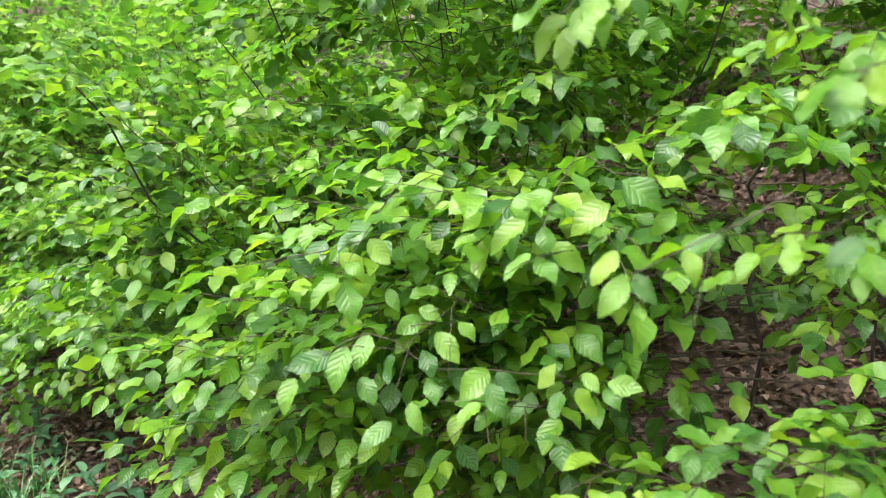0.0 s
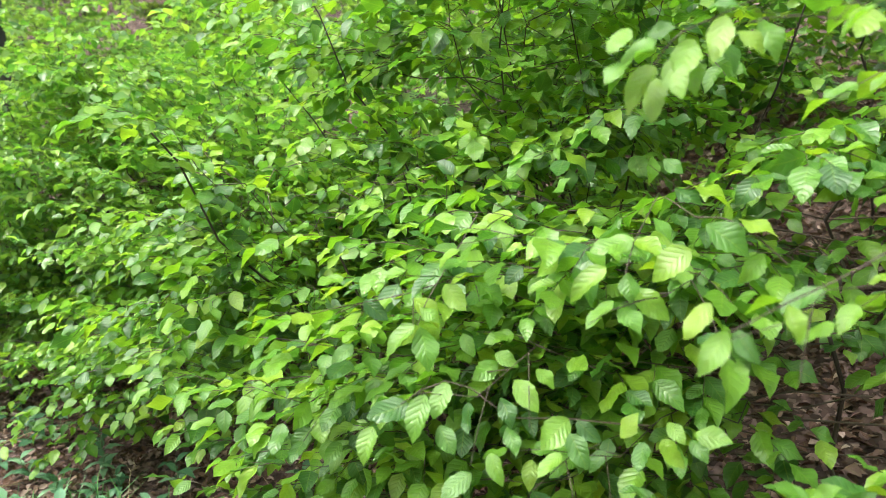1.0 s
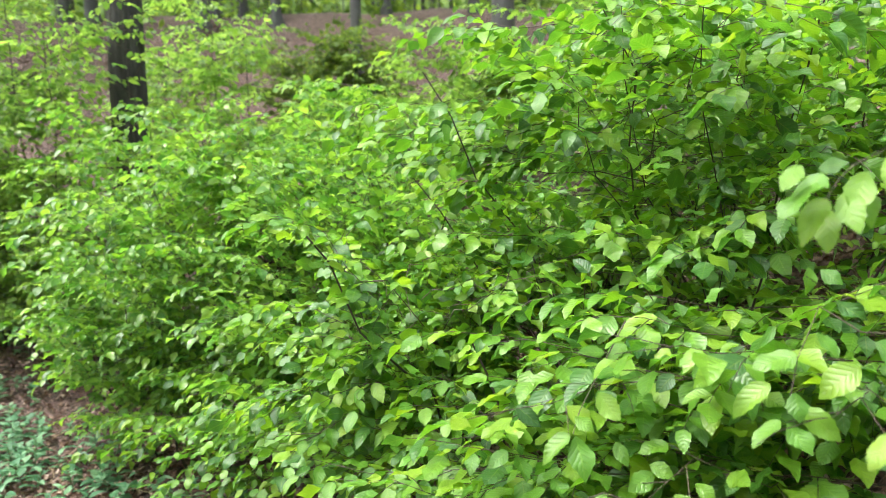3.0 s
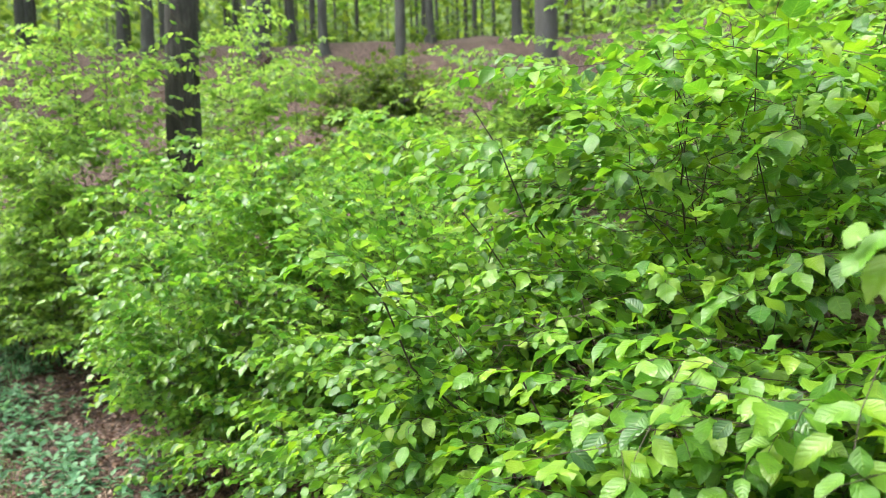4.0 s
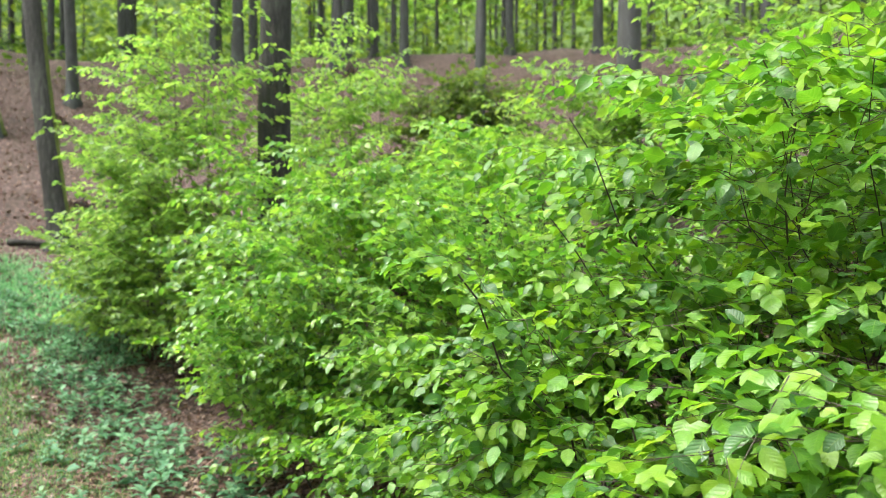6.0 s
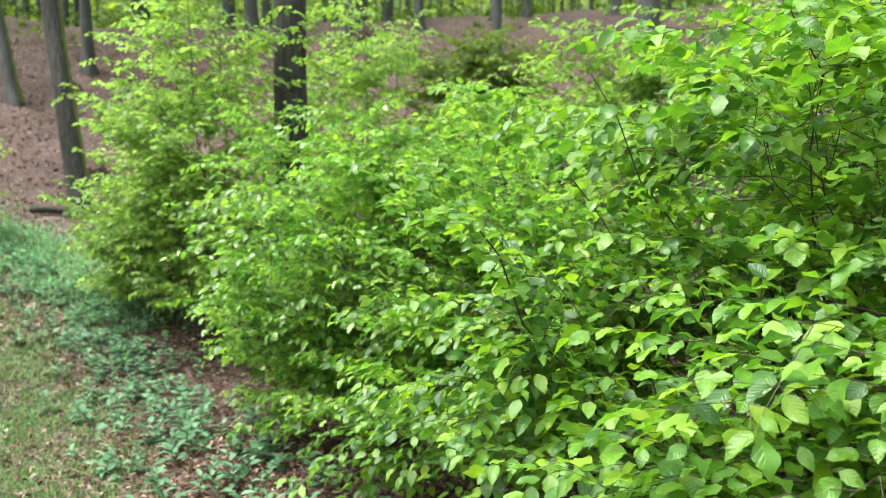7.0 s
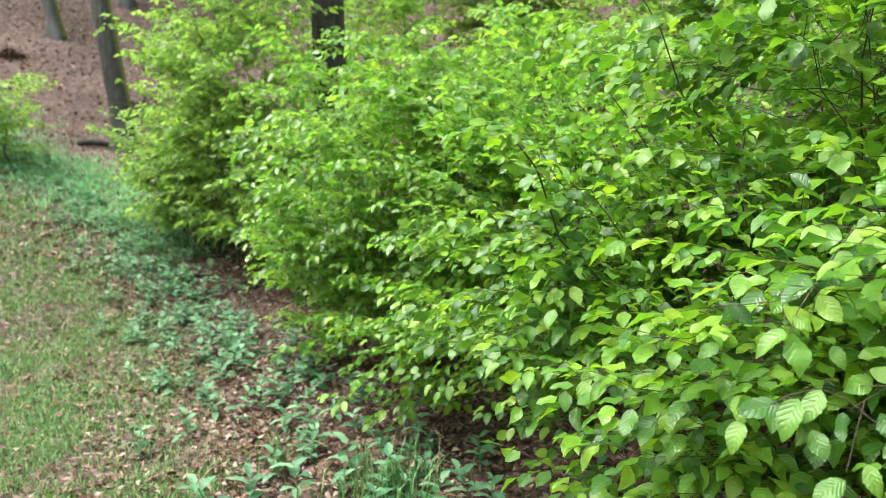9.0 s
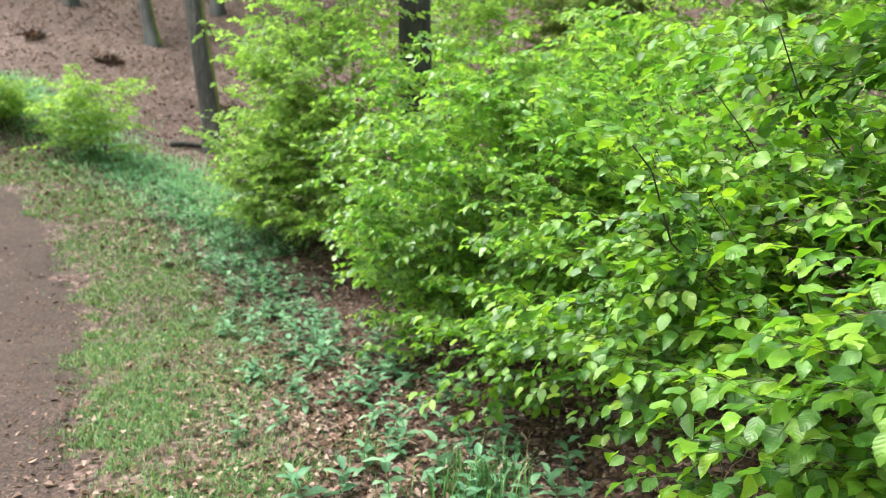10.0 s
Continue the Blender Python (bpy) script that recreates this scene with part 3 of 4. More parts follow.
UPPER_TWIG = [(0.339, 0.995, 1.222), (0.285, 1.039, 1.278), (0.229, 1.052, 1.279), (0.191, 1.092, 1.312), (0.164, 1.044, 1.28), (0.142, 1.014, 1.251), (0.119, 0.968, 1.197)]
TOP_TWIG = [(0.354, 0.922, 1.58), (0.264, 0.883, 1.55), (0.207, 0.86, 1.527), (0.143, 0.831, 1.499), (0.121, 0.818, 1.468)]
LOW_TWIG = [(0.463, 0.82, 0.935), (0.394, 0.844, 0.957), (0.332, 0.86, 0.96)]
# near sapling, its sprays reaching out towards the path
A_TIPS = [(-0.78, 1.46, 0.90), (-0.42, 1.12, 1.08), (-0.36, 1.2, 0.95), (-0.45, 1.46, 1.20), (-0.14, 0.98, 1.04), (0.0, 0.92, 0.93), (0.12, 0.95, 1.18), (-0.12, 1.25, 1.27), (0.18, 1.12, 1.35),
          (-0.65, 1.42, 0.76), (-0.3, 1.32, 0.74), (0.42, 1.12, 1.36), (0.05, 1.2, 1.14), (-0.28, 1.3, 1.06)]
# its lower, inner sprays
A_INNER = [(-0.52, 1.25, 0.95), (-0.7, 1.4, 0.88), (-0.75, 1.44, 0.79), (-0.5, 1.34, 0.78), (-0.08, 1.2, 0.80), (-0.29, 1.08, 1.14), (-0.12, 1.4, 1.28), (-0.34, 1.2, 0.99), (-0.1, 1.07, 1.24), (-0.2, 1.08, 1.19), (-0.03, 1.13, 1.2), (-0.25, 1.2, 1.18), (-0.52, 1.24, 0.8), (-0.38, 1.22, 0.72), (-0.62, 1.38, 0.64), (-0.2, 1.24, 0.58), (-0.78, 1.54, 0.6), (0.1, 1.15, 0.6), (-0.42, 1.42, 0.48), (-0.62, 1.6, 0.48), (-0.3, 1.5, 1.25), (-0.55, 1.5, 1.02)]
a_root = (0.72, 1.62)
shrub("beech_sapling", a_root, fan(on_ground(0.68, 1.58, 0.15), (0.62, 1.42, 1.36), A_TIPS + A_INNER, 3, lift=0.03), "young beech sapling with fresh serrated leaves in layered sprays",
      leaf=0.055, twig=0.19, gap=0.046, first=0.25, pieces=300, templates=NEAR_LEAVES, seed=21, group="beech saplings", stems=[(on_ground(*a_root, -0.03), (0.60, 1.40, 1.42), 0.007), (on_ground(0.75, 1.58, -0.03), (0.9, 1.3, 1.2), 0.006)], leaves=MID_SPRAY + SIDE_SPRAY + UPPER_SPRAY, sprigs=(MID_TWIG, SIDE_TWIG, UPPER_TWIG))
# low sprays in front of it
L_TIPS = [(0.10, 0.86, 0.86), (0.30, 0.82, 0.92), (0.52, 0.85, 0.95), (-0.1, 1.15, 0.68), (0.38, 1.02, 0.76), (0.55, 1.0, 0.82), (0.7, 1.02, 0.9)]
shrub("beech_sapling", (0.95, 1.2), fan(on_ground(0.93, 1.2, 0.1), (0.85, 1.15, 0.95), L_TIPS, 5, 0.04), "low beech sapling with flat sprays of fresh leaves",
      leaf=0.054, twig=0.15, gap=0.05, pieces=200, templates=NEAR_LEAVES, seed=22, group="beech saplings", stems=[(on_ground(0.95, 1.2, -0.03), (0.84, 1.12, 1.0), 0.008)], hang=0.2)
# sapling behind, its sprays over the dark litter of the bank
G_TIPS = [(0.62, 1.35, 1.2), (0.75, 1.42, 1.05), (0.9, 1.5, 1.25), (0.7, 1.6, 1.36), (0.52, 1.5, 0.98), (0.95, 1.35, 1.12), (0.8, 1.7, 1.2), (0.6, 1.75, 1.3), (1.0, 1.5, 1.4), (0.85, 1.3, 1.32), (0.66, 1.25, 1.0)]
shrub("beech_sapling", (1.15, 1.8), fan(on_ground(1.12, 1.78, 0.1), (1.0, 1.7, 1.35), G_TIPS, 13, 0.06, times=2), "thin beech sapling over the dark litter of the bank",
      leaf=0.055, twig=0.16, gap=0.055, pieces=120, templates=NEAR_LEAVES, seed=30, group="beech saplings", stems=[(on_ground(1.15, 1.8, -0.03), (1.0, 1.68, 1.45), 0.008)], near=(0.2, 0.0, 1.3))
# twigs hanging closest to the path
N_TIPS = [(0.22, 0.82, 1.52), (0.18, 0.72, 1.20), (0.34, 0.66, 1.40), (0.36, 0.60, 1.28), (0.26, 0.72, 1.52), (0.5, 0.8, 1.5)]
shrub("beech_sapling", (1.05, 1.15), fan((1.0, 1.1, 0.9), (0.9, 1.0, 1.62), N_TIPS, 6, 0.10, times=1), "leaning beech sapling with soft drooping new leaves over the path",
      leaf=0.048, twig=0.11, gap=0.055, first=0.5, pieces=150, templates=NEAR_LEAVES, seed=23, group="beech saplings", stems=[(on_ground(1.05, 1.15, -0.03), (0.88, 0.98, 1.66), 0.010)], hang=0.6, leaves=HANGING_SPRAY + TOP_SPRAY, sprigs=(HANGING_TWIG, LOW_TWIG, TOP_TWIG))
# middle sapling with a dark slanting leader and low sprays out to the path
B_TIPS = [(-0.81, 1.48, 1.45), (-0.98, 1.82, 1.15), (-0.83, 1.84, 1.22), (-1.52, 2.14, 0.84), (-0.80, 1.52, 0.93), (-1.7, 2.48, 0.54), (-1.25, 1.95, 0.84), (-1.02, 1.62, 0.98), (-0.62, 1.6, 0.92), (-1.32, 2.3, 1.0),
          (-1.45, 2.25, 0.75), (-0.75, 1.75, 1.05), (-1.15, 2.0, 0.9), (-0.6, 1.7, 1.15), (-1.6, 2.35, 0.65), (-0.95, 1.62, 0.86), (-0.86, 1.9, 1.36), (-0.4, 1.85, 1.22), (-0.2, 1.68, 1.26), (-0.5, 1.65, 1.02)]
b_root = (-0.25, 2.15)
shrub("beech_sapling", b_root, fan(on_ground(-0.3, 2.1, 0.05), (-0.62, 1.7, 1.2), B_TIPS, 7, 0.10, times=2), "spreading beech sapling with a dark leader and low leafy sprays",
      leaf=0.05, twig=0.17, gap=0.046, first=0.25, pieces=300, templates=NEAR_LEAVES, seed=24, group="beech saplings", stems=[(on_ground(*b_root, -0.03), (-0.80, 1.49, 1.44), 0.0055), (on_ground(-0.2, 2.2, -0.03), (-0.3, 1.9, 1.3), 0.005)])
# low spreading sapling whose sprays reach furthest out over the litter
F_TIPS = [(-2.02, 2.45, 0.27), (-1.9, 2.38, 0.40), (-2.4, 2.8, 0.50), (-2.2, 2.65, 0.40), (-1.85, 2.55, 0.62), (-2.05, 2.75, 0.75), (-2.3, 2.9, 0.7), (-1.75, 2.35, 0.55), (-2.15, 2.5, 0.5)]
shrub("beech_sapling", (-1.25, 2.85), fan(on_ground(-1.25, 2.8, 0.05), (-1.35, 2.7, 0.75), F_TIPS, 12, 0.10, times=2, jitter=0.07), "low beech sapling with bright sprays hanging just above the litter",
      leaf=0.054, twig=0.17, gap=0.05, first=0.2, pieces=140, templates=MID_LEAVES, seed=29, group="beech saplings", stems=[(on_ground(-1.25, 2.85, -0.03), (-1.4, 2.68, 0.8), 0.008)], near=(-1.6, 1.2, 0.9))
# tall shrub: several dark stems and a high leafy top
C_TIPS = [(-0.98, 2.38, 1.78), (-0.66, 2.03, 1.96), (-0.44, 2.06, 2.0), (-0.06, 1.68, 1.94), (0.07, 1.38, 1.88), (0.17, 1.16, 1.80), (-0.5, 2.1, 1.62), (-0.15, 1.7, 1.63), (-0.35, 1.9, 1.48), (-0.7, 2.4, 1.53), (0.17, 1.62, 1.73), (0.1, 1.55, 1.86), (0.35, 1.5, 1.66), (-1.05, 2.4, 1.7), (-0.06, 1.75, 1.46), (0.12, 1.8, 1.5), (-0.11, 1.5, 1.42), (0.09, 1.53, 1.36), (-0.04, 1.65, 1.4), (0.26, 1.6, 1.38), (0.42, 1.75, 1.45), (0.2, 1.36, 1.44), (0.33, 1.32, 1.52), (0.08, 1.42, 1.37), (0.3, 1.45, 1.6), (-0.75, 2.15, 1.7), (-0.1, 1.52, 1.82), (-0.3, 1.78, 1.8), (-0.58, 2.0, 1.5), (0.12, 1.3, 1.7)]
C_CROWN = [(0.4, 1.4, 1.75), (0.55, 1.8, 1.95), (0.8, 1.6, 2.0), (-0.7, 2.1, 1.6), (-0.8, 2.2, 1.35), (-0.5, 1.8, 1.4), (-0.25, 2.0, 1.85), (0.2, 1.9, 2.05), (-0.2, 1.5, 1.75), (0.3, 1.6, 1.6), (-0.6, 1.85, 1.75), (0.6, 1.3, 1.9), (0.0, 2.3, 2.15), (-0.5, 2.5, 2.0), (0.5, 2.3, 2.2)]
c_root = (0.15, 2.35)
shrub("hazel_shrub", c_root, fan(on_ground(0.1, 2.3, 0.45), (0.05, 1.95, 1.75), C_TIPS + C_CROWN, 9, 0.10, 0.12), "tall many-stemmed shrub with dark stems and broad fresh green leaves",
      leaf=0.056, twig=0.19, gap=0.045, first=0.3, pieces=300, templates=NEAR_LEAVES, seed=25, category="shrub", group="tall shrubs",
      stems=[(on_ground(0.1, 2.3, -0.03), (-0.6, 1.95, 1.85), 0.0048), (on_ground(0.2, 2.3, -0.03), (-0.1, 1.65, 1.9), 0.0048), (on_ground(0.25, 2.4, -0.03), (0.35, 1.6, 1.9), 0.0048), (on_ground(0.1, 2.45, -0.03), (-0.85, 2.3, 1.7), 0.0048), (on_ground(0.3, 2.3, -0.03), (0.75, 1.6, 2.0), 0.0048)] + [(on_ground(0.15 + 0.04 * i, 2.3, -0.03), tip, 0.0032) for i, tip in enumerate(C_TIPS[3:18:4])])

# shrubs further along the bank
BANK = [  # name, centre, radii, branches, root, leaf
    ("beech_sapling", (-0.12, 1.5, 0.92), (0.5, 0.35, 0.38), 16, (0.1, 1.7), 0.062),
    ("beech_sapling", (0.35, 2.6, 1.35), (0.9, 0.5, 0.8), 38, (0.5, 2.8), 0.066),
    ("beech_sapling", (-1.15, 2.9, 0.98), (0.8, 0.65, 0.88), 58, (-1.0, 3.1), 0.062),
    ("beech_sapling", (-2.2, 3.3, 1.0), (1.0, 0.75, 1.0), 95, (-2.0, 3.6), 0.062),
    ("beech_sapling", (-2.75, 3.2, 0.70), (0.65, 0.55, 0.6), 30, (-2.5, 3.5), 0.062),
    ("beech_sapling", (-3.2, 4.1, 1.0), (0.95, 0.8, 0.95), 62, (-3.1, 4.4), 0.065),
] + [  # behind these; two of them unseen, there to shade the bank
    ("beech_sapling", (-1.6, 4.2, 1.2), (1.1, 0.9, 1.0), 60, (-1.5, 4.5), 0.065),
    ("beech_sapling", (0.2, 3.4, 1.5), (1.0, 0.8, 1.0), 56, (0.2, 3.7), 0.07),
    ("beech_sapling", (1.5, 2.6, 1.6), (0.9, 0.8, 1.0), 40, (1.6, 2.8), 0.07),
    ("beech_sapling", (-0.4, 2.55, 1.0), (0.6, 0.4, 0.5), 30, (-0.35, 2.65), 0.062),
    # the next two stand out of view, added to shade the bank's litter
    ("beech_sapling", (1.3, 1.7, 2.2), (0.8, 0.75, 0.75), 42, (1.5, 1.9), 0.066),
    ("beech_sapling", (1.75, 0.9, 1.35), (0.65, 0.7, 0.9), 30, (1.8, 1.0), 0.066),
    ("beech_sapling", (2.1, 3.4, 2.0), (1.1, 0.8, 1.1), 48, (2.1, 3.6), 0.075),
]
k = 40
for name, c, rad, n, root, leaf in BANK:
    k += 1
    stems = [(on_ground(root[0] + dx, root[1] + dy, -0.03), (c[0] + 1.5 * dx, c[1] + dy, c[2] + rad[2] * f), 0.0065) for dx, dy, f in ((0.05, 0, 0.85), (-0.2, 0.1, 0.6), (0.25, -0.1, 0.7))]
    shrub(name, root, dome(c, rad, int(n * 1.9), root, k, -0.45, face=(-0.3, -0.8, 0.5)) if c[1] < 3.0 else tiers(c, rad, int(n * 1.8), root, k, 0.08), "leafy beech sapling on the bank, among seen and unseen added ones", leaf=leaf * 0.85, twig=0.19, gap=0.05, first=0.15, pieces=130 if c[1] < 3.5 else 0, templates=MID_LEAVES if c[1] < 3.8 and c[0] < 1 else FAR_LEAVES, twigs=c[1] < 3.4, mat=leaf_green if c[1] < 2.8 or c[0] > 1 else leaf_bank_lit, seed=k, group="beech saplings", stems=stems, near=(-1.2, 1.0, 1.4))

WOOD = [
    ("beech_sapling", (-4.85, 4.85, 1.95), (1.35, 0.8, 1.6), 85, (-4.7, 5.0), 0.075),
    ("beech_sapling", (-5.45, 5.3, 1.8), (1.3, 0.8, 1.5), 62, (-5.3, 5.4), 0.075),
    ("beech_sapling", (-4.15, 4.75, 1.25), (1.0, 0.5, 0.95), 40, (-4.15, 4.85), 0.075),
    ("beech_sapling", (-5.9, 5.2, 0.8), (1.1, 0.8, 0.9), 60, (-5.8, 5.4), 0.075),
    ("beech_sapling", (-6.4, 6.0, 1.1), (0.75, 0.8, 1.1), 36, (-6.4, 6.1), 0.08),
    ("beech_sapling", (-3.9, 6.3, 2.0), (1.05, 0.8, 1.65), 65, (-3.9, 6.5), 0.08),
    ("beech_sapling", (-3.0, 6.6, 1.5), (1.1, 0.8, 1.1), 62, (-3.1, 6.6), 0.08),
    ("beech_sapling", (-4.9, 7.4, 2.1), (1.4, 0.8, 1.8), 60, (-4.6, 7.5), 0.085),
    ("beech_sapling", (-3.2, 8.2, 1.75), (1.1, 0.9, 1.0), 62, (-3.0, 8.3), 0.085),
] + [  # higher up the slope and beyond the path's bend
    ("beech_sapling", (-2.0, 8.8, 1.8), (1.0, 0.9, 1.1), 40, (-1.9, 8.9), 0.085),
    ("beech_sapling", (1.2, 4.3, 2.5), (1.2, 0.9, 1.1), 55, (1.2, 4.5), 0.08),
    ("beech_sapling", (3.2, 6.5, 3.2), (1.6, 1.2, 1.4), 50, (3.2, 6.7), 0.09),
    ("beech_sapling", (0.4, 5.6, 2.2), (1.6, 1.2, 1.5), 70, (0.4, 5.8), 0.085),
    ("beech_sapling", (2.8, 4.4, 2.4), (1.3, 1.1, 1.4), 60, (2.9, 4.6), 0.085),
    ("beech_sapling", (-1.2, 6.6, 1.8), (1.3, 1.0, 1.3), 60, (-1.2, 6.8), 0.085),
    ("beech_sapling", (-9.9, 5.7, 1.6), (1.3, 0.9, 0.75), 34, (-9.9, 5.9), 0.085),
    ("beech_sapling", (-11.6, 5.2, 1.5), (1.0, 0.8, 0.8), 46, (-11.6, 5.4), 0.085),
]
for name, c, rad, n, root, leaf in WOOD:
    k += 1
    stems = [(on_ground(root[0] + dx, root[1] + dy, -0.03), (c[0] + 1.5 * dx, c[1] + dy, c[2] + rad[2] * f), 0.009) for dx, dy, f in ((0.05, 0, 0.9), (-0.3, 0.1, 0.5), (0.35, -0.1, 0.6))]
    shrub(name, root, tiers(c, rad, int(n * 1.55), root, k), "bushy young beech with yellow-green leaves at the foot of the slope", leaf=leaf * 0.76, twig=0.2, gap=0.055, first=0.1, templates=FAR_LEAVES, mat=leaf_far, thick=0.007, twigs=False, seed=k, group="beech saplings", stems=stems)

dark_bush = (-5.2, 13.0)
shrub("bush", dark_bush, tiers((-5.2, 13.0, 3.55), (1.9, 1.1, 1.1), 190, dark_bush, 90), "dark green bush on the leafy slope under the trunks", leaf=0.08, twig=0.26, gap=0.06, first=0.1, templates=FAR_LEAVES, mat=leaf_wood, twigs=False, seed=90, category="bush",
      stems=[(on_ground(-5.2, 13.0, -0.03), (-5.2, 13.0, 4.2), 0.015)])

# thin young beech whose sprigs cross the thick trunk
S_TIPS = [(-3.95, 4.75, 2.15), (-3.6, 4.85, 2.35), (-3.85, 4.7, 2.6), (-3.5, 4.9, 2.75), (-4.05, 4.8, 2.95), (-3.7, 4.8, 3.2), (-3.9, 4.85, 3.45), (-3.55, 4.95, 3.05)]
shrub("beech_sapling", (-3.7, 5.0), fan(on_ground(-3.7, 5.0, 0.8), (-3.75, 4.95, 3.2), S_TIPS, 15, 0.05), "thin young beech with sparse yellow-green sprigs before a trunk",
      leaf=0.07, twig=0.2, gap=0.075, first=0.45, templates=FAR_LEAVES, mat=leaf_far, twigs=False, seed=33, group="beech saplings", stems=[(on_ground(-3.7, 5.0, -0.03), (-3.76, 4.94, 3.4), 0.010)])


# ---- trees ----
def tree_parts(ob, radius, tall, lean, seed, crown, mossy=False, skin=bark):
    rng = np.random.default_rng(seed)
    z = np.concatenate(([-0.3, 0, 0.15, 0.4, 0.9], np.linspace(1.6, tall, 14)))
    flare = 1 + 0.4 * np.exp(-np.maximum(z, 0) / 0.22)
    r = radius * (1 - 0.75 * np.clip(z, 0, None) / tall) * flare
    x = lean * z + np.cumsum(rng.normal(0, 0.015, len(z))) * (z > 1)
    y = np.cumsum(rng.normal(0, 0.015, len(z))) * (z > 1)
    sides = 14
    ang = np.arange(sides) * 2 * np.pi / sides
    bump = 1 + 0.06 * np.sin(3 * ang + seed) + 0.04 * np.sin(5 * ang + 2 * seed)
    rootlike = 1 + 0.22 * np.sin(4 * ang + seed)[None] * np.exp(-np.maximum(z, 0) / 0.25)[:, None]
    rr = r[:, None] * bump[None] * rootlike
    V = np.stack((x[:, None] + rr * np.cos(ang), y[:, None] + rr * np.sin(ang), np.repeat(z[:, None], sides, 1)), axis=-1).reshape(-1, 3)
    Q = [(i * sides + j, i * sides + (j + 1) % sides, (i + 1) * sides + (j + 1) % sides, (i + 1) * sides + j) for i in range(len(z) - 1) for j in range(sides)]
    trunk = part("trunk", mesh_of("trunk", V, Q, None, skin), ob)
    limbs, P = [], []
    for i in range(3):
        h = tall * rng.uniform(0.52, 0.97)
        a = rng.uniform(0, 6.28)
        b = np.array((np.interp(h, z, x), np.interp(h, z, y), h))
        tip = b + np.array((math.cos(a), math.sin(a), rng.uniform(0.2, 0.7))) * rng.uniform(2.0, 4.2) * crown
        path = curve_between(b, tip, 0.3, 6, rng, 0.06)
        limbs.append((path, radius * 0.28, 0.015))
        m = 80
        f = rng.uniform(0.3, 1.05, m)[:, None]
        P.append(b + (tip - b) * f + rng.normal(0, 0.9, (m, 3)) * np.array((1, 1, 0.45)))
    for limb in limbs:
        part("limb", tubes("limb", [limb], skin, 5), ob)
    P = np.concatenate(P)
    D = rng.normal(0, 1, (len(P), 3)) * np.array((1, 1, 0.4))
    part("crown", joined_leaves("crown", P, D, UP + rng.normal(0, 0.4, (len(P), 3)), rng.uniform(0.45, 0.8, len(P)), FAR_LEAVES, leaf_far), ob, kind="stuff")
    if mossy:
        mv = V.reshape(len(z), sides, 3)[1:8].copy()
        cen = np.stack((x[1:8], y[1:8], z[1:8]), axis=1)[:, None]
        sel = list(range(0, 5))
        mv = (cen + (mv - cen) * np.array((1.03, 1.03, 1)))[:, sel].reshape(-1, 3)
        mq = [(i * 5 + j, i * 5 + j + 1, (i + 1) * 5 + j + 1, (i + 1) * 5 + j) for i in range(6) for j in range(4)]
        part("moss", mesh_of("moss", mv, mq, None, moss), trunk, "yellow-green moss on the bark")


def tree(x, y, radius, tall, lean, seed, label, crown=1.0, mossy=False, skin=hazed_bark):
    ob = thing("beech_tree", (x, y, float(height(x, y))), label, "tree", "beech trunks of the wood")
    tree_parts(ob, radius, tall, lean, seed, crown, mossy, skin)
    return ob


tree(-4.02, 5.27, 0.17, 13, 0.02, 1, "dark grey beech trunk rising out of young leafy saplings", 0.65, skin=bark)
tree(-9.43, 7.57, 0.165, 15, -0.17, 2, "leaning dark trunk with yellow-green moss down one side", mossy=True, skin=bark)
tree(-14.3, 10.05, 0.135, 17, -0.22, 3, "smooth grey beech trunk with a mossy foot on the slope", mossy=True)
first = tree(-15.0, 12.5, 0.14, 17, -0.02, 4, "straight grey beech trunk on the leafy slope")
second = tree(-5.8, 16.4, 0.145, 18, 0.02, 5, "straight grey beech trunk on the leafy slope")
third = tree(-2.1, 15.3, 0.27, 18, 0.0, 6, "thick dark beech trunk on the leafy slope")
PLACES = [(-16.3, 19.2, 1.2), (-14.5, 18.2, 1.3), (-9.55, 20.0, 0.9), (-6.7, 22.1, 1.0), (0.7, 17.4, 1.1), (-11.4, 19.0, 1.1), (-12.2, 21.0, 1.25), (-16.6, 9.6, 0.9), (-8.4, 24.0, 1.0), (-3.9, 22.5, 1.2), (4.5, 15, 1.1), (7, 11, 1.2), (9, 20, 1.0), (-24, 9, 1.0)]
rt = np.random.default_rng(77)
while len(PLACES) < 215:
    a, r = radians(rt.uniform(-75, 45)), rt.uniform(25, 62)
    PLACES.append((r * math.sin(a), r * math.cos(a), rt.uniform(0.5, 1.15)))
for a, r in ((100, 9), (140, 7), (170, 9), (205, 8), (235, 12), (265, 14), (120, 16), (190, 18), (250, 20), (60, 14)):
    PLACES.append((r * math.sin(radians(a)), r * math.cos(radians(a)), 1.1))
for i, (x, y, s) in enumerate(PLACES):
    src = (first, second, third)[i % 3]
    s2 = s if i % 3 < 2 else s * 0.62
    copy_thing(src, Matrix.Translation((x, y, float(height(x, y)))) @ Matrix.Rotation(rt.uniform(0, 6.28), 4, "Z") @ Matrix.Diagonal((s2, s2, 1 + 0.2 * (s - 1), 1)))

